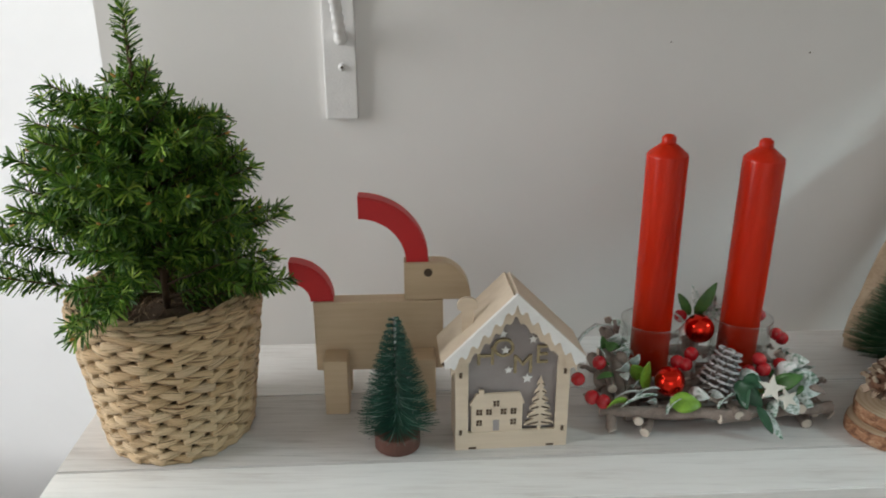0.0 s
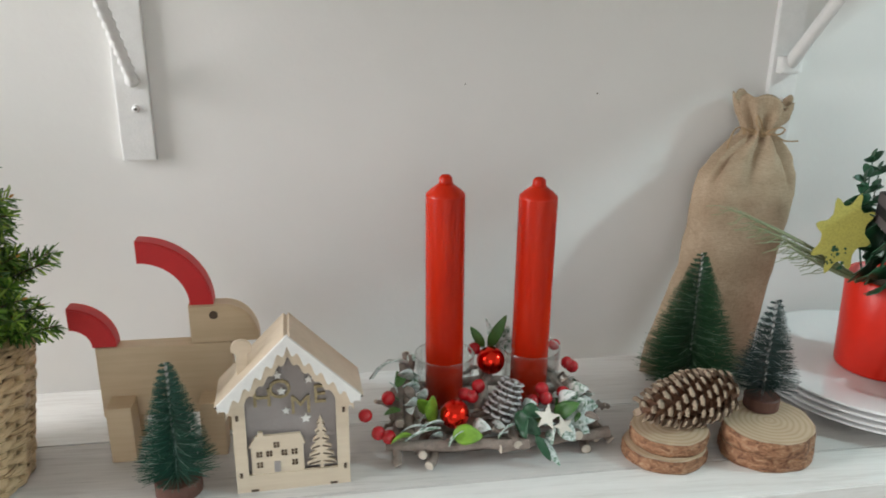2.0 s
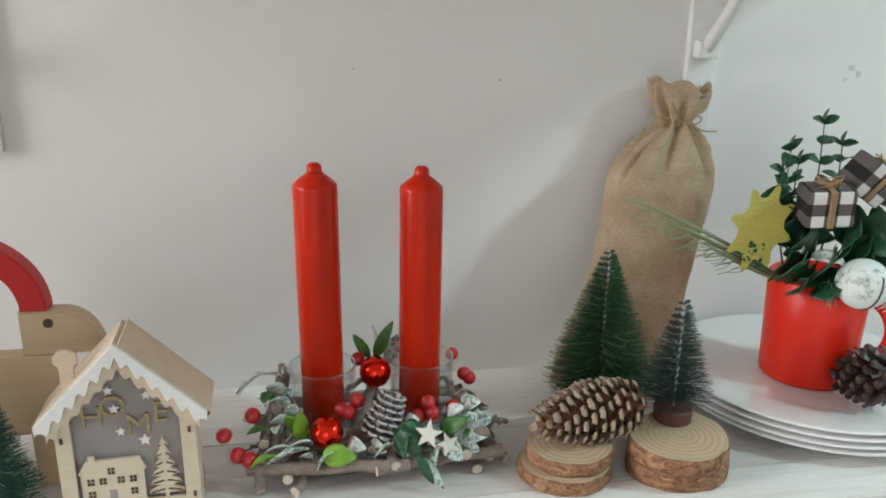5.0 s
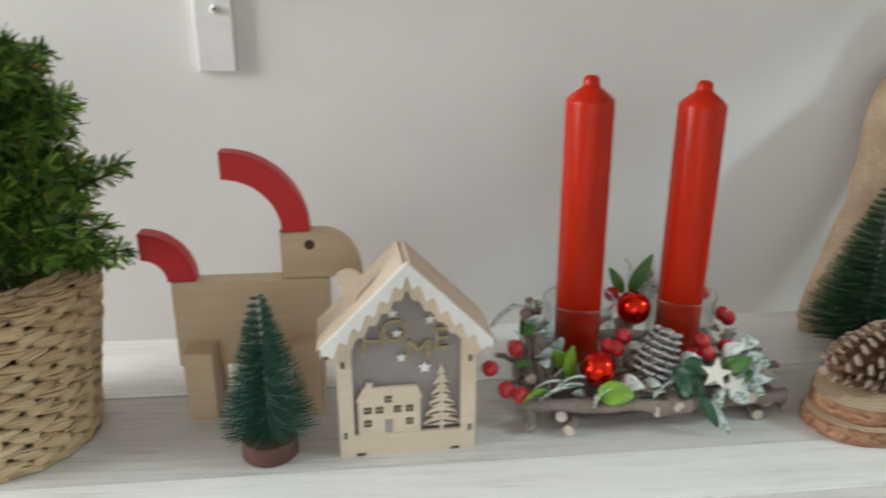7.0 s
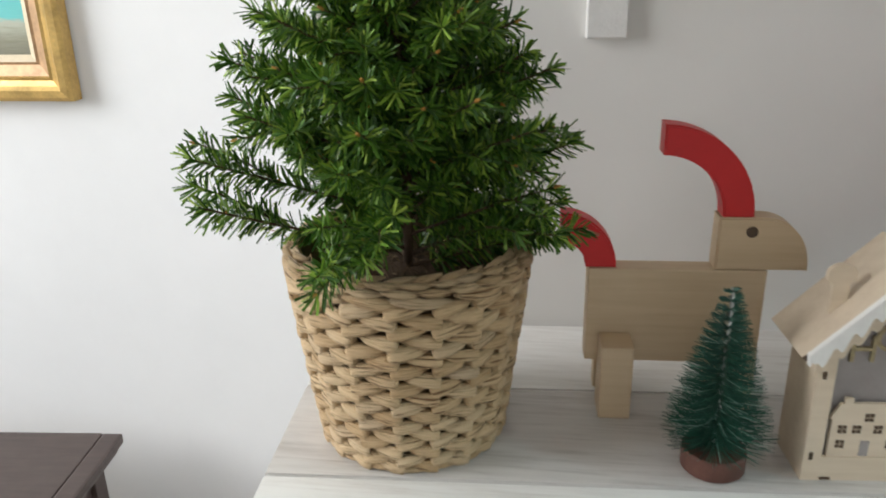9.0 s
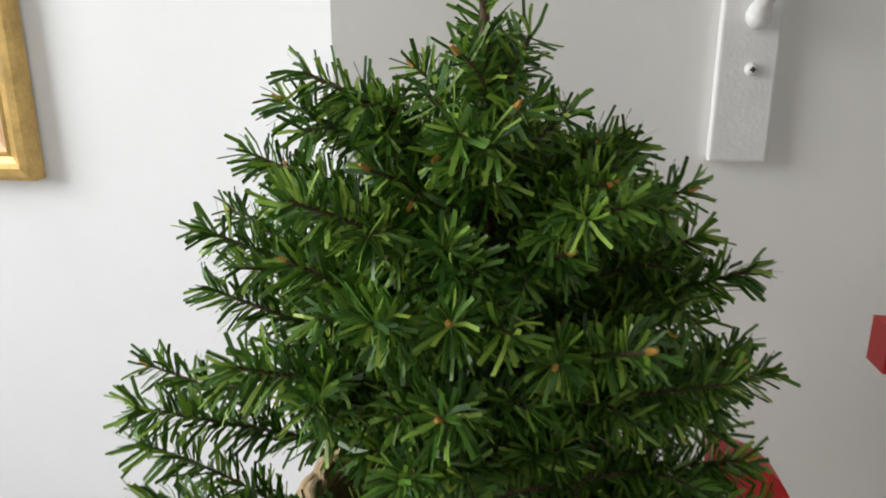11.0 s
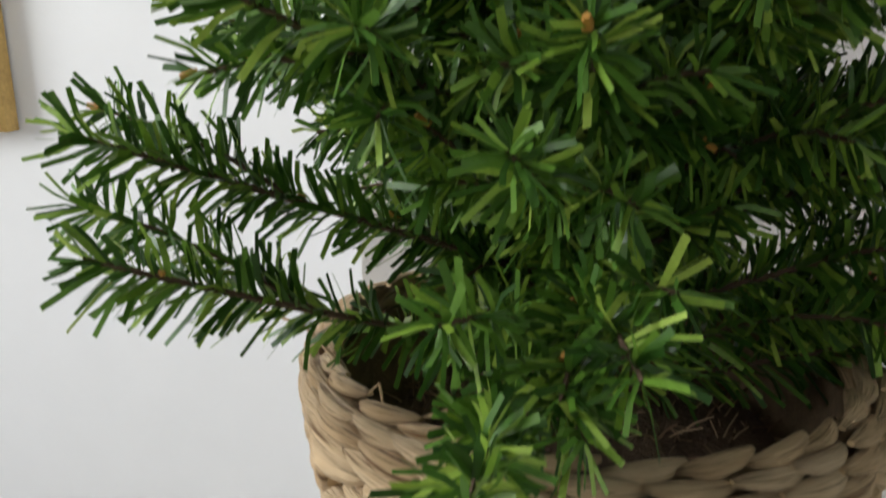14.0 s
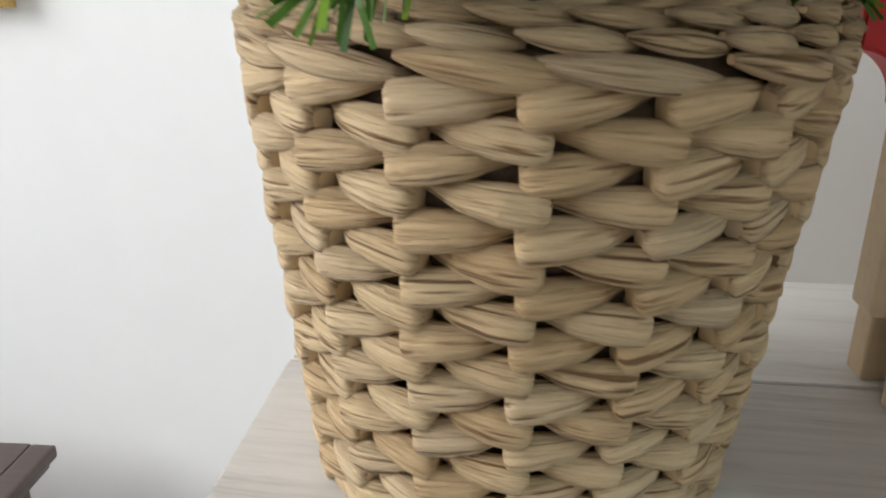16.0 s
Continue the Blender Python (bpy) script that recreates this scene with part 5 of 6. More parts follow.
    leaf((0.2400, 0.560, 0.0340), (0.2230, 0.550, 0.0290), 0.012, M_LEAF_FROST, 0.8, 0.2, "frosted green leaf")
    leaf((0.2420, 0.566, 0.0420), (0.2590, 0.549, 0.0300), 0.016, M_LEAF_DARK, 0.9, 0.25, "dark green leaf")
    leaf((0.2520, 0.568, 0.0400), (0.2450, 0.548, 0.0290), 0.015, M_LEAF_DARK, 0.7, 0.25, "dark green leaf")
    leaf((0.2470, 0.565, 0.0460), (0.2610, 0.556, 0.0440), 0.013, M_LEAF_DARK, 0.7, 0.25, "dark green leaf")
    leaf((0.2560, 0.550, 0.0290), (0.2680, 0.541, 0.0085), 0.007, M_LEAF_DARK, 0.9, 0.15, "dark green leaf")
    leaf((0.2610, 0.549, 0.0260), (0.2755, 0.540, 0.0045), 0.007, M_LEAF_FROST, 0.9, -0.1, "frosted dark leaf")
    leaf((0.3040, 0.630, 0.0400), (0.3120, 0.618, 0.0240), 0.011, M_LEAF_DARK, 0.9, 0.2, "dark green leaf")
    leaf((0.3000, 0.612, 0.0360), (0.3170, 0.596, 0.0220), 0.010, M_LEAF_DARK, 0.9, 0.2, "dark green leaf")
    leaf((0.2310, 0.648, 0.0650), (0.2455, 0.645, 0.0975), 0.0105, M_LEAF_GREEN, 1.35, 0.1, "green leaf")
    leaf((0.2260, 0.648, 0.0650), (0.2130, 0.646, 0.0870), 0.0085, M_LEAF_GREEN, 1.7, -0.12, "green leaf")
    leaf((0.2330, 0.655, 0.0640), (0.2300, 0.660, 0.0900), 0.0085, M_LEAF_FROST_PALE, 1.5, 0.1, "frosted green leaf")
    leaf((0.2400, 0.655, 0.0600), (0.2520, 0.660, 0.0800), 0.010, M_LEAF_FROST, 1.2, 0.1, "frosted green leaf")
    leaf((0.2400, 0.652, 0.0580), (0.2560, 0.650, 0.0700), 0.009, M_LEAF_FROST, 1.2, 0.1, "frosted green leaf")
    for p, tip, w in (((0.160, 0.602, 0.046), (0.146, 0.592, 0.060), 0.013), ((0.156, 0.615, 0.052), (0.143, 0.604, 0.066), 0.012), ((0.158, 0.590, 0.040), (0.147, 0.577, 0.050), 0.012), ((0.166, 0.590, 0.046), (0.160, 0.580, 0.060), 0.010), ((0.172, 0.586, 0.030), (0.158, 0.572, 0.036), 0.012), ((0.205, 0.570, 0.030), (0.217, 0.556, 0.034), 0.012), ((0.222, 0.572, 0.028), (0.232, 0.556, 0.030), 0.011), ((0.250, 0.580, 0.040), (0.258, 0.566, 0.050), 0.010), ((0.296, 0.600, 0.040), (0.310, 0.588, 0.050), 0.015), ((0.300, 0.590, 0.034), (0.318, 0.580, 0.036), 0.015), ((0.284, 0.586, 0.040), (0.294, 0.574, 0.054), 0.012), ((0.290, 0.570, 0.026), (0.304, 0.556, 0.026), 0.014)):
        leaf(p, tip, w, M_LEAF_FROST if w > 0.0125 else M_LEAF_FROST_PALE, 0.9, 0.2, "broad leaf crusted with white frosting")
    leaf((0.1530, 0.632, 0.0590), (0.1360, 0.624, 0.0660), 0.006, M_LEAF_FROST_PALE, 0.8, 0.2, "frosted wire leaf")
    leaf((0.1370, 0.625, 0.0655), (0.1195, 0.620, 0.0520), 0.007, M_LEAF_FROST_PALE, 0.8, 0.15, "frosted wire leaf")
    for k in range(46):
        side_k = rng.random()
        if side_k < 0.45:
            c = Vector((rng.uniform(0.280, 0.318), rng.uniform(0.560, 0.625), rng.uniform(0.022, 0.042)))
        elif side_k < 0.7:
            c = Vector((rng.uniform(0.138, 0.160), rng.uniform(0.575, 0.650), rng.uniform(0.034, 0.058)))
        else:
            c = Vector((rng.uniform(0.165, 0.290), rng.uniform(0.553, 0.575), rng.uniform(0.020, 0.032)))
        d = Vector((rng.uniform(-1, 1), rng.uniform(-1, 0.3), rng.uniform(-0.5, 0.8))).normalized()
        leaf(c, c + d * rng.uniform(0.009, 0.017), rng.uniform(0.004, 0.009), rng.choice((M_LEAF_FROST, M_LEAF_FROST_PALE, M_LEAF_FROST_PALE, M_LEAF_GREEN, M_DRIFT)), rng.uniform(-1, 1), 0.2, "small frosted leaf", 0, 5)
    part("wire_loop", tube(bmesh.new(), [loc(p) for p in ((0.156, 0.632, 0.052), (0.150, 0.630, 0.0615), (0.1355, 0.626, 0.0668), (0.124, 0.622, 0.060), (0.118, 0.620, 0.0512))], 0.0009, 6), M_STEEL_WIRE, wr, smooth=True)
    for p, r, tilt in (((0.2645, 0.5490, 0.0465), 0.0115, 0.2), ((0.2800, 0.5520, 0.0352), 0.0095, -0.3)):
        st = part("star", prism(star_outline(0, 0, r, 0.42, tilt), -0.0012, 0.0012, 0.0004), M_STAR, wr, "white wooden star")
        st.matrix_local = Matrix.Translation(loc(p)) @ Matrix.Rotation(-0.5, 4, "X")
    # snowy little cone
    cm = Matrix.Translation(loc((0.2345, 0.580, 0.0450))) @ Euler((0.0, -1.15, 0.5)).to_matrix().to_4x4()
    core = part("snowy_cone", tube(bmesh.new(), [(-0.014, 0, 0), (0, 0, 0), (0.014, 0, 0)], [0.009, 0.0105, 0.004], 10), M_SNOW_CONE, wr, "small brown cone dusted with snow", smooth=True)
    core.matrix_local = cm
    sm = leaf_mesh(0.0098, 0.0098, 0.1, 0.12, 5, 0, 0.0018, 0.5)
    for f in sm.faces:
        f.material_index = 1 if f.calc_center_median().x > 0.0082 else 0
    sme = bpy.data.meshes.new("cone_scale")
    sm.to_mesh(sme)
    sm.free()
    sme.materials.append(M_SNOW_CONE)
    sme.materials.append(M_RIME)
    for i in range(7):
        u = i / 6
        n = 9 - i // 2
        for k in range(n):
            a = 2 * math.pi * (k + 0.5 * (i % 2)) / n
            out = Vector((0, math.cos(a), math.sin(a)))
            ob = new("cone_scale", sme)
            ob.parent = core
            xd = (out + Vector((0.25 + 0.8 * u, 0, 0))).normalized()
            yd = Vector((1, 0, 0)).cross(out)
            ob.matrix_local = Matrix.Translation(Vector((-0.013 + 0.026 * u, 0, 0)) + out * (0.0068 - 0.004 * u)) @ Matrix((xd, yd, xd.cross(yd))).transposed().to_4x4()
    return wr


build_wreath()


# ---- burlap sack ----
def build_sack():
    rng = random.Random(2)
    sack = thing("burlap_sack", pose(0, 0, 0), "tied brown burlap sack leaning on the wall", "burlap sack")
    levels = [(0.0015, 0.466, 0.712, 0.052, 0.022), (0.006, 0.466, 0.712, 0.056, 0.028), (0.03, 0.471, 0.715, 0.054, 0.034), (0.07, 0.483, 0.721, 0.049, 0.036), (0.11, 0.496, 0.729, 0.046, 0.035), (0.15, 0.505, 0.738, 0.0478, 0.033), (0.19, 0.5150, 0.746, 0.0515, 0.031), (0.212, 0.5195, 0.752, 0.0500, 0.028), (0.228, 0.5250, 0.759, 0.0410, 0.022), (0.240, 0.530, 0.765, 0.0260, 0.0165), (0.248, 0.5335, 0.769, 0.0145, 0.0125), (0.2525, 0.534, 0.770, 0.0125, 0.0115), (0.258, 0.535, 0.771, 0.0155, 0.0125), (0.268, 0.5365, 0.772, 0.0245, 0.0145), (0.280, 0.5375, 0.773, 0.0305, 0.0150), (0.2875, 0.5375, 0.773, 0.0325, 0.0145)]
    n = 96
    bm = bmesh.new()
    fine = []
    for (a, b) in zip(levels, levels[1:]):
        steps = max(2, int((b[0] - a[0]) / 0.0035))
        for k in range(steps):
            f = k / steps
            fine.append(tuple(x + (y - x) * f for x, y in zip(a, b)))
    fine.append(levels[-1])
    rings = []
    for z, cx, cy, a, b in fine:
        pinch = math.exp(-((z - 0.2525) / 0.022) ** 2)
        body = math.exp(-((z - 0.2) / 0.05) ** 2) * 0.35
        ring = []
        for k in range(n):
            t = 2 * math.pi * k / n
            sup = 0.8
            cxx = math.copysign(abs(math.cos(t)) ** sup, math.cos(t))
            syy = math.copysign(abs(math.sin(t)) ** sup, math.sin(t))
            deep = math.exp(-((z - 0.226) / 0.017) ** 2)
            fold = 1 + 0.33 * pinch * math.sin(9 * t + 0.6) - 0.42 * deep * max(0.0, math.sin(7 * t + 1.0)) ** 3 + 0.05 * body * math.sin(5 * t) + 0.12 * pinch * math.sin(14 * t + 2)
            wr = noise.noise((cx * 9 + math.cos(t) * 1.1, math.sin(t) * 1.1, z * 16)) * 0.07 + noise.noise((math.cos(t) * 2.6, math.sin(t) * 2.6, z * 45)) * 0.035
            top = 0.004 * math.sin(3 * t + 1) + 0.003 * math.sin(7 * t) if z > 0.28 else 0
            tilt = (math.cos(t) * a) * -0.14 if z > 0.262 else 0
            ring.append(bm.verts.new((cx + a * cxx * fold * (1 + wr), cy + b * syy * fold * (1 + wr), z + top + tilt)))
        rings.append(ring)
    # the open mouth folds back inside
    last = fine[-1]
    for s, dz in ((0.9, -0.002), (0.7, -0.012), (0.35, -0.026)):
        rings.append([bm.verts.new((last[1] + (v.co.x - last[1]) * s, last[2] + (v.co.y - last[2]) * s, v.co.z + dz)) for v in rings[len(fine) - 1]])
    for a, b in zip(rings, rings[1:]):
        for k in range(n):
            bm.faces.new((a[k], a[(k + 1) % n], b[(k + 1) % n], b[k]))
    bm.faces.new(rings[0][::-1])
    part("cloth", bm, M_BURLAP, sack, smooth=True)
    part("corner_seam", tube(bmesh.new(), [(0.420, 0.700, 0.006), (0.412, 0.702, 0.0065), (0.4045, 0.705, 0.0065)], [0.0068, 0.0062, 0.0045], 10), M_BURLAP, sack, smooth=True)
    twine = bmesh.new()
    for j in range(3):
        tube(twine, [(0.534 + 0.0150 * math.cos(2 * math.pi * k / 24), 0.770 + 0.0138 * math.sin(2 * math.pi * k / 24), 0.2500 + 0.0022 * j + 0.0012 * math.sin(k)) for k in range(25)], 0.0012, 6)
    tie = part("tie", twine, M_TWINE, sack, "jute twine tied round the neck", smooth=True)
    knots = ([(0.534, 0.7555, 0.252), (0.545, 0.748, 0.2605), (0.553, 0.748, 0.258), (0.548, 0.748, 0.251), (0.536, 0.7545, 0.2515)],
             [(0.534, 0.7555, 0.252), (0.521, 0.752, 0.262), (0.522, 0.753, 0.275), (0.529, 0.754, 0.262), (0.534, 0.7555, 0.2525)],
             [(0.522, 0.757, 0.252), (0.503, 0.756, 0.262), (0.497, 0.757, 0.245), (0.4965, 0.757, 0.235)],
             [(0.546, 0.757, 0.251), (0.556, 0.754, 0.243), (0.572, 0.755, 0.2435)])
    for k in knots:
        pts = []
        for a, b in zip(k, k[1:]):
            pts += [Vector(a).lerp(Vector(b), f) for f in (0, 0.33, 0.66)]
        pts.append(Vector(k[-1]))
        for _ in range(2):
            pts = [pts[0]] + [(pts[i - 1] + pts[i] * 2 + pts[i + 1]) / 4 for i in range(1, len(pts) - 1)] + [pts[-1]]
        part("string_loop", tube(bmesh.new(), pts, 0.0009, 6), M_TWINE, tie, smooth=True)
    sack.scale = (1, 1, 0.975)
    return sack


build_sack()


# ---- plates ----
PLATE = (0.640, 0.657)
for i, (z, r, dx) in enumerate(((0.0, 0.1295, 0.002), (0.0056, 0.1285, -0.001), (0.0112, 0.128, 0.001), (0.0168, 0.126, 0.0))):
    p = thing("plate", pose(PLATE[0] + dx, PLATE[1], z + (0.0001 * i)), "white porcelain plate with a raised rim, one of a stack", "plate", "stack of plates")
    prof = [(0, 0.003), (0.062, 0.003), (0.064, 0.0), (0.070, 0.0), (0.073, 0.003), (0.085, 0.0065), (r - 0.002, 0.0115), (r, 0.0128), (r - 0.0006, 0.0140), (r - 0.003, 0.0142), (0.086, 0.0096), (0.078, 0.0078), (0.07, 0.0068), (0, 0.0066)]
    part("dish", lathe(prof, 96), M_PORCELAIN, p, smooth=True)


# ---- red mug and its festive filling ----
MUG = (0.6365, 0.655, 0.0240)


def build_mug():
    mug = thing("mug", pose(*MUG), "glossy red ceramic mug standing on white plates", "mug")
    r0, r1, h = 0.0410, 0.0440, 0.0985
    prof = [(0, 0.0), (r0 - 0.004, 0.0), (r0 - 0.001, 0.0012), (r0, 0.004), (r0 + (r1 - r0) * 0.5, h * 0.5), (r1, h - 0.002), (r1 - 0.0015, h), (r1 - 0.0035, h - 0.001), (r0 - 0.003, 0.008), (0, 0.006)]
    part("cup", lathe(prof, 72), M_MUG, mug, smooth=True)
    pts = []
    for k in range(15):
        a = -1.25 + 2.5 * k / 14
        pts.append((0.0405 + 0.031 * math.cos(a) - 0.008, 0, 0.052 + 0.033 * math.sin(a)))
    hd = part("handle", tube(bmesh.new(), pts, [0.0062] + [0.0052] * 13 + [0.0062], 12), M_MUG, mug, smooth=True)
    hd.matrix_local = Matrix.Rotation(math.radians(-38), 4, "Z")
    return mug


build_mug()


def build_pick():
    rng = random.Random(33)
    o = Vector((MUG[0], MUG[1], 0.112))
    pk = thing("festive_bouquet", pose(*o), "artificial holly, boxwood, checked gifts and bell in the mug", "bouquet")
    foam = part("foam", lathe([(0, -0.078), (0.036, -0.078), (0.038, -0.002), (0.03, 0.003), (0, 0.005)], 24), M_SOIL, pk)

    def loc(p):
        return Vector(p) - o

    def leaf(name, p, tip, width, mat, roll, bend=0.15, spikes=0, label="", n=12, parent=None):
        p, tip = Vector(p), Vector(tip)
        ob = part(name, leaf_mesh((tip - p).length, width, 0.2, bend, n if not spikes else spikes * 6, spikes), mat, parent or pk, label, smooth=True)
        ob.matrix_local = aim(loc(p), tip - p, roll)
        return ob

    # glittered gold leaf facing the room
    outline = []
    spikes = 8
    for k in range(72):
        t = k / 72 * 2 * math.pi
        s = abs(math.cos(t * spikes / 2))
        rr = 0.72 + 0.34 * s ** 5
        outline.append((0.0265 * rr * math.cos(t), 0.0385 * rr * math.sin(t)))
    gl = part("gold_leaf", prism(outline, -0.0005, 0.0005), M_GOLDLEAF, pk, "gold green glittered holly leaf")
    gl.matrix_local = Matrix.Translation(loc((0.5625, 0.640, 0.172))) @ Euler((-0.15, 0.35, -0.15)).to_matrix().to_4x4()
    holes = bmesh.new()
    for k in range(16):
        x, z, r = rng.uniform(-0.008, 0.012), rng.uniform(-0.032, -0.012), rng.uniform(0.0008, 0.0022)
        vs = [holes.verts.new((x + r * math.cos(a) * rng.uniform(0.7, 1.2), -0.0008, z + r * math.sin(a) * rng.uniform(0.7, 1.2))) for a in [2 * math.pi * q / 7 for q in range(7)]]
        holes.faces.new(vs)
    part("filigree_holes", holes, M_LEAF_DARK, gl)
    # dark holly leaves
    for p, tip, w, roll in (((0.612, 0.632, 0.122), (0.584, 0.606, 0.128), 0.034, 0.9), ((0.610, 0.63, 0.130), (0.572, 0.612, 0.142), 0.032, 0.8), ((0.628, 0.635, 0.135), (0.606, 0.598, 0.122), 0.034, 0.5), ((0.600, 0.655, 0.150), (0.575, 0.650, 0.208), 0.036, 1.3), ((0.618, 0.645, 0.150), (0.600, 0.622, 0.178), 0.036, 1.2), ((0.640, 0.630, 0.140), (0.655, 0.605, 0.172), 0.040, 1.2), ((0.636, 0.632, 0.145), (0.620, 0.604, 0.160), 0.036, 1.0), ((0.655, 0.640, 0.145), (0.690, 0.620, 0.185), 0.038, 1.0), ((0.650, 0.64, 0.14), (0.690, 0.615, 0.148), 0.036, 0.8), ((0.628, 0.660, 0.150), (0.640, 0.655, 0.195), 0.034, 1.4), ((0.606, 0.640, 0.125), (0.588, 0.615, 0.150), 0.036, 1.1), ((0.622, 0.636, 0.120), (0.592, 0.612, 0.128), 0.040, 0.9), ((0.640, 0.630, 0.122), (0.618, 0.600, 0.140), 0.040, 0.9), ((0.645, 0.640, 0.150), (0.640, 0.606, 0.158), 0.040, 0.9), ((0.612, 0.650, 0.140), (0.592, 0.640, 0.182), 0.036, 1.3), ((0.640, 0.650, 0.160), (0.668, 0.620, 0.182), 0.040, 1.1), ((0.605, 0.645, 0.128), (0.576, 0.622, 0.148), 0.042, 1.2), ((0.615, 0.640, 0.145), (0.590, 0.618, 0.172), 0.042, 1.2), ((0.630, 0.640, 0.128), (0.608, 0.606, 0.150), 0.044, 1.1), ((0.638, 0.636, 0.150), (0.628, 0.604, 0.176), 0.042, 1.1), ((0.655, 0.640, 0.130), (0.672, 0.606, 0.160), 0.044, 1.1), ((0.625, 0.655, 0.165), (0.616, 0.642, 0.214), 0.036, 1.4)):
        leaf("holly_leaf", p, tip, w, M_LEAF_DARK, roll, 0.12, 3, "dark green spiky holly leaf")
    leaf("pale_leaf", (0.606, 0.628, 0.150), (0.628, 0.612, 0.149), 0.012, M_LEAF_FROST_PALE, 0.8, 0.3, 0, "whitened leaf")
    leaf("pale_leaf", (0.600, 0.632, 0.151), (0.590, 0.622, 0.158), 0.008, M_LEAF_FROST_PALE, 0.8, 0.3, 0, "whitened leaf")
    # boxwood sprigs
    for base, tip, bend in (((0.615, 0.66, 0.12), (0.6235, 0.665, 0.258), 0.004), ((0.608, 0.655, 0.12), (0.5925, 0.660, 0.236), -0.006), ((0.632, 0.66, 0.12), (0.646, 0.668, 0.238), 0.005), ((0.612, 0.662, 0.12), (0.607, 0.668, 0.222), -0.004), ((0.66, 0.655, 0.12), (0.712, 0.660, 0.246), 0.01), ((0.60, 0.652, 0.12), (0.5815, 0.650, 0.219), -0.004)):
        b, t = Vector(base), Vector(tip)
        pts = [loc(b.lerp(t, k / 8)) + Vector((bend * math.sin(math.pi * k / 8), 0, 0)) for k in range(9)]
        sp = part("boxwood_sprig", tube(bmesh.new(), pts, [0.0011 - 0.00007 * k for k in range(9)], 5), M_LEAF_DARK, pk, "dark green boxwood sprig", smooth=True)
        for k in range(3, 9):
            c = pts[k] + o
            for s in (-1, 1):
                a = rng.uniform(-0.7, 0.7) + (k % 2) * 1.3
                d = Vector((s * math.cos(a), s * math.sin(a) - 0.2, rng.uniform(0.25, 0.8)))
                leaf("sprig_leaf", c, c + d.normalized() * rng.uniform(0.012, 0.018), 0.0088, M_LEAF_DARK, rng.uniform(-0.9, 0.9), 0.15, 0, parent=sp, n=6)
        leaf("sprig_leaf", pts[-1] + o, pts[-1] + o + Vector((0.001, -0.001, 0.013)), 0.010, M_LEAF_DARK, 0.4, 0.1, 0, parent=sp, n=6)
    # checked gift boxes with twine bows
    for c, size, rot in (((0.6110, 0.628, 0.1955), (0.039, 0.030, 0.032), (0.12, -0.06, -0.22)), ((0.6560, 0.640, 0.2135), (0.036, 0.028, 0.032), (0.3, 0.55, 0.2))):
        sx, sy, sz = (s / 2 for s in size)
        g = part("gift_box", boxed(-sx, sx, -sy, sy, -sz, sz, bevel=0.0025), M_CHECK, pk, "gift box wrapped in black and white check")
        g.matrix_local = Matrix.Translation(loc(c)) @ Euler(rot).to_matrix().to_4x4()
        band = bmesh.new()
        for x in (-0.0018, 0, 0.0018):
            tube(band, [(x, -sy - 0.0006, -sz), (x, -sy - 0.0008, sz * 0.98), (x, 0, sz + 0.001), (x, sy, sz)], 0.0009, 5)
        part("twine_band", band, M_TWINE, g)
        bow = bmesh.new()
        for k in range(26):
            a = rng.uniform(0, 6.28)
            L = rng.uniform(0.006, 0.014)
            d = Vector((math.cos(a), math.sin(a) * 0.7, rng.uniform(0.1, 0.6)))
            p0 = Vector((0, 0, sz))
            sidev = Vector((-math.sin(a), math.cos(a), 0.3)) * 0.004
            tube(bow, [p0, p0 + d * L * 0.6 + sidev, p0 + d * L, p0 + d * L * 0.6 - sidev], 0.0006, 4)
        part("twine_bow", bow, M_TWINE, g, "frayed jute bow")
    # bell with a slot
    bell = part("bell", ball(0.0215, 32, 20), M_BELL, pk, "worn white jingle bell", smooth=True)
    bell.matrix_local = Matrix.Translation(loc((0.6365, 0.5985, 0.1335))) @ Euler((0.3, 0.2, 0)).to_matrix().to_4x4()
    part("slot", tube(bmesh.new(), [(0.004 * math.sin(0.3), -0.02155 * math.cos(a), 0.02155 * math.sin(a)) for a in [-0.9 + 1.8 * k / 14 for k in range(15)]], [0.0005] + [0.0008] * 13 + [0.0005], 6), M_BELL_SLOT, bell)
    part("slot_hole", tube(bmesh.new(), [(0.001, -0.0140, -0.0165), (0.001, -0.0145, -0.0172)], [0.0020, 0.0020], 8), M_BELL_SLOT, bell)
    # pale wiry picks that reach towards the sack
    for k in range(7):
        a = Vector((0.600, 0.650, 0.118))
        e = Vector((0.452 + 0.012 * k, 0.648 - 0.004 * (k % 3), 0.197 - 0.0075 * k + rng.uniform(-0.003, 0.003)))
        mid = a.lerp(e, 0.5) + Vector((0.0, 0, 0.012 - 0.003 * k))
        pts = [loc(a * (1 - t) ** 2 + mid * 2 * t * (1 - t) + e * t * t) for t in [q / 10 for q in range(11)]]
        st = part("wire_pick", tube(bmesh.new(), pts, [0.0019 - 0.00012 * q for q in range(11)], 5), M_PICK, pk, "green gold wire pick", smooth=True)
        for q in range(5, 11):
            for s in (-1, 1):
                p = pts[q]
                d = Vector((-rng.uniform(0.012, 0.024), rng.uniform(-0.005, 0.005), s * rng.uniform(0.002, 0.010)))
                part("tendril", tube(bmesh.new(), [p, p + d * 0.5 + Vector((0, 0, s * 0.002)), p + d], 0.0004, 3), M_PICK, st)
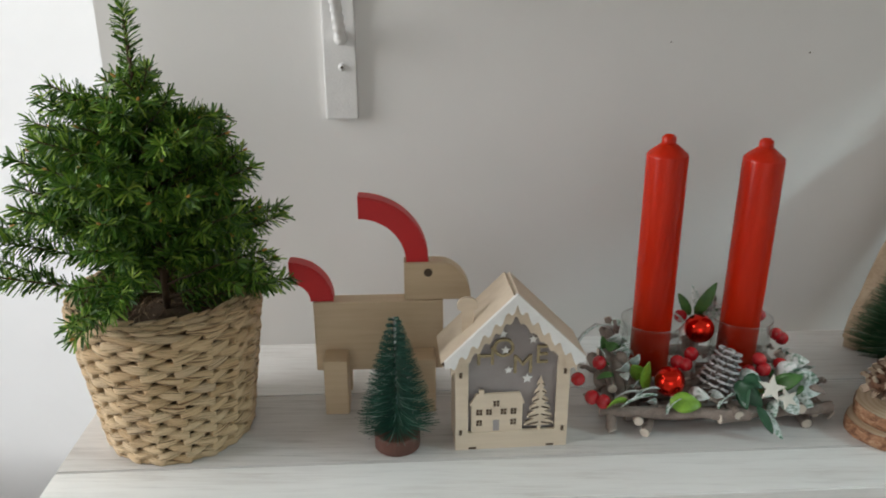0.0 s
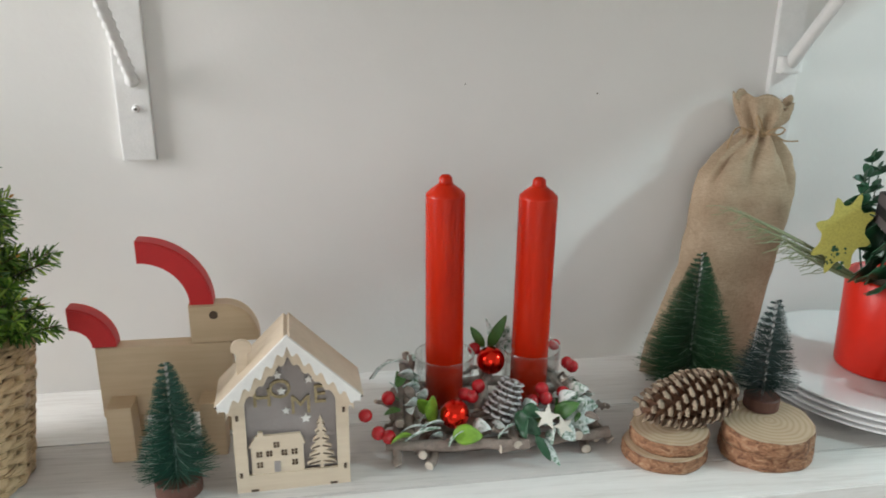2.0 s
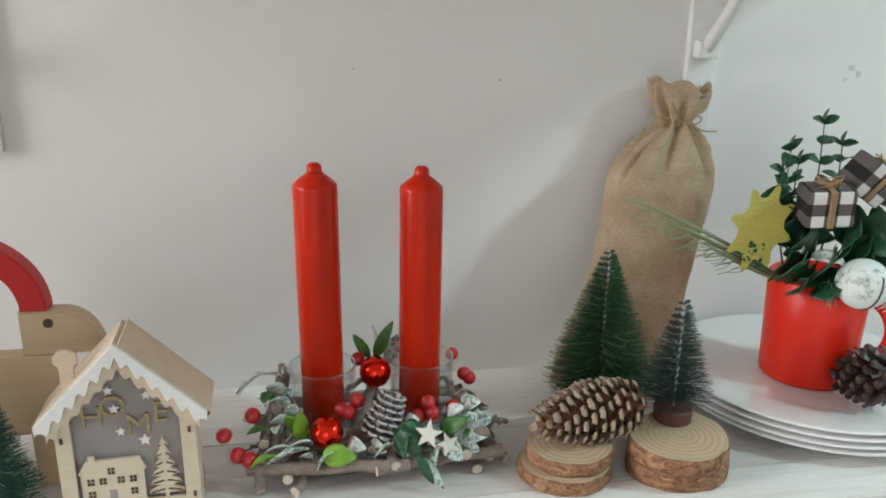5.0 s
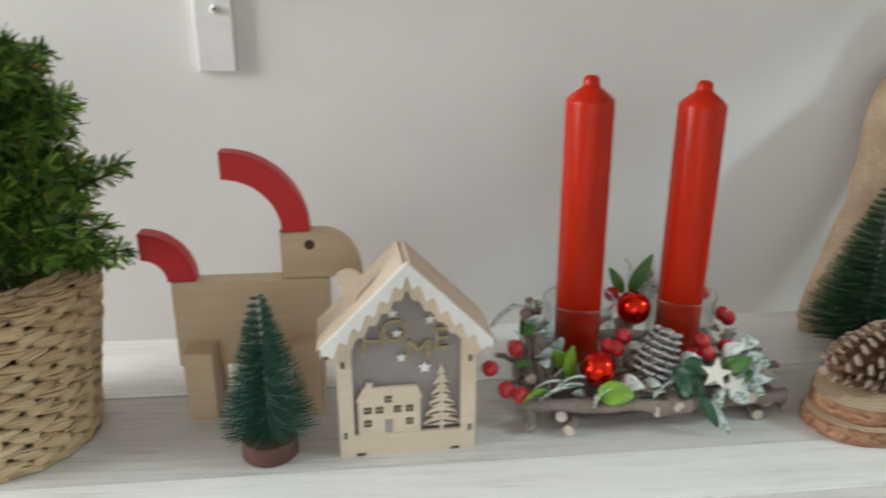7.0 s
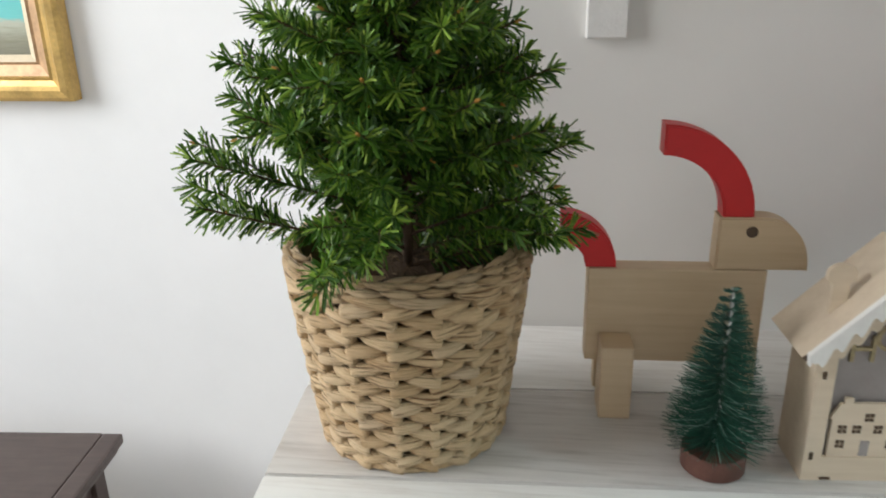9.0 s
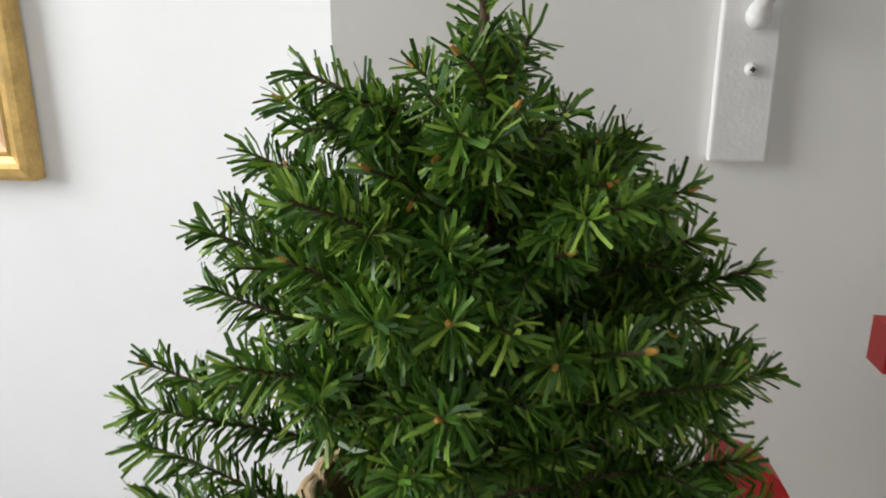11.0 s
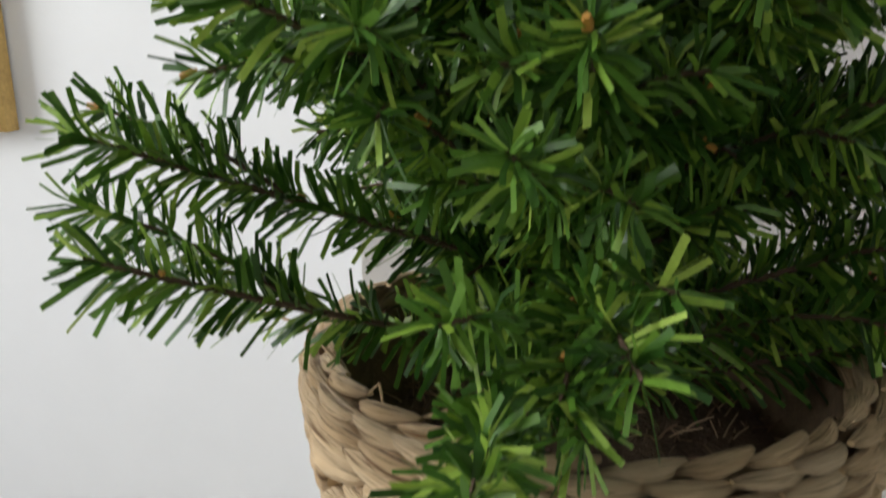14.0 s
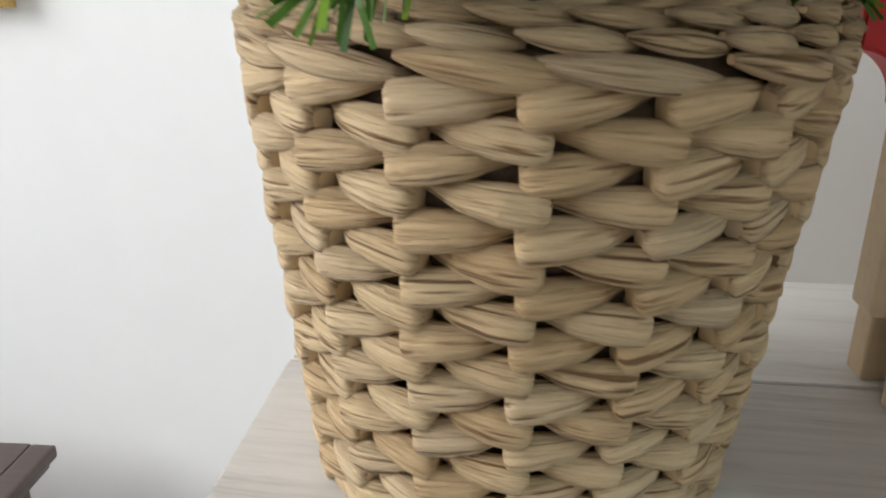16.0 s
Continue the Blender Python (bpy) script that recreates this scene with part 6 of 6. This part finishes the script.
    # frosted fir sprays on the handle side
    for tip in ((0.700, 0.615, 0.170), (0.715, 0.630, 0.150), (0.690, 0.600, 0.140), (0.668, 0.596, 0.112), (0.705, 0.605, 0.125)):
        a, e = Vector((0.655, 0.630, 0.125)), Vector(tip)
        bm = bmesh.new()
        tube(bm, [loc(a), loc(e)], [0.001, 0.0006], 4)
        for k in range(46):
            p = loc(a.lerp(e, 0.25 + 0.75 * k / 46))
            d = (e - a).normalized() + Vector((rng.uniform(-1, 1), rng.uniform(-1, 1), rng.uniform(-1, 1)))
            tube(bm, [p, p + d.normalized() * 0.011], [0.0007, 0.0004], 3, False)
        part("frosted_spray", bm, M_LEAF_FROST_PALE, pk, "frosted fir spray")
    bm = bmesh.new()
    for k in range(60):
        p = Vector((rng.uniform(0.612, 0.628), rng.uniform(0.606, 0.618), rng.uniform(0.118, 0.132)))
        tube(bm, [loc(p), loc(p + Vector((rng.uniform(-0.006, 0.006), rng.uniform(-0.008, 0.002), rng.uniform(-0.014, 0.004))))], [0.0006, 0.0003], 3, False)
    part("pine_tuft", bm, M_PICK, pk, "olive pine tuft")
    return pk


build_pick()


# ---- gilt picture frame on the recess wall ----
def build_painting():
    px, pz, w, h = -0.8395, 0.0905, 0.56, 0.46
    pic = thing("framed_painting", pose(px - w / 2, 1.2445, pz), "turquoise seascape painting in a gilt moulded frame", "painting")
    prof = [(0.0, -0.004), (0.0, -0.026), (0.006, -0.030), (0.016, -0.031), (0.022, -0.026), (0.030, -0.022), (0.034, -0.024), (0.036, -0.020), (0.052, -0.013), (0.056, -0.015), (0.060, -0.013), (0.066, -0.009), (0.066, -0.004)]
    mats = [0, 0, 0, 0, 0, 0, 0, 1, 1, 2, 2, 2]
    corners = [(-w / 2, 0), (w / 2, 0), (w / 2, h), (-w / 2, h)]
    inward = [(1, 1), (-1, 1), (-1, -1), (1, -1)]
    for i in range(4):
        j = (i + 1) % 4
        bm = bmesh.new()
        rows = []
        for d, y in prof:
            rows.append([bm.verts.new((corners[c][0] + inward[c][0] * d, y, corners[c][1] + inward[c][1] * d)) for c in (i, j)])
        for k, (a, b) in enumerate(zip(rows, rows[1:])):
            bm.faces.new((a[0], a[1], b[1], b[0])).material_index = mats[k]
        bm.faces.new((rows[-1][0], rows[-1][1], rows[0][1], rows[0][0]))
        bmesh.ops.recalc_face_normals(bm, faces=bm.faces)
        part("moulding", bm, [M_GOLD_FRAME, M_ROSE_FRAME, M_LINER], pic)
    cv = part("canvas", boxed(-w / 2 + 0.064, w / 2 - 0.064, -0.0075, -0.0045, 0.0, h - 0.128), M_PAINTING, pic, "loosely painted turquoise sea and shore")
    cv.matrix_local = Matrix.Translation((0, 0, 0.064))
    return pic


build_painting()


# ---- dark side table ----
def build_table():
    tb = thing("side_table", pose(-0.8255, 1.163, FLOOR_Z, 0, 0, 5.0), "dark walnut stained wooden side table", "side table")
    top = 0.55
    w, d = 0.48, 0.42
    part("top_panel", boxed(-w, -0.034, -d, 0, top - 0.018, top, bevel=0.002), M_DARK_WOOD, tb)
    part("end_board", boxed(-0.0335, 0, -d, 0, top - 0.018, top, bevel=0.004), M_DARK_WOOD, tb)
    part("edge_moulding", boxed(-w + 0.01, -0.008, -d + 0.01, -0.008, top - 0.030, top - 0.0183, bevel=0.003), M_DARK_WOOD, tb)
    for x in (-w + 0.03, -0.062):
        for y in (-d + 0.03, -0.062):
            part("leg", boxed(x, x + 0.034, y, y + 0.034, 0, top - 0.0303, bevel=0.002), M_DARK_WOOD, tb)
    part("apron", boxed(-0.052, -0.036, -d + 0.066, -0.064, top - 0.085, top - 0.0305), M_DARK_WOOD, tb)
    part("apron", boxed(-w + 0.066, -0.064, -0.052, -0.036, top - 0.085, top - 0.0305), M_DARK_WOOD, tb)
    return tb


build_table()
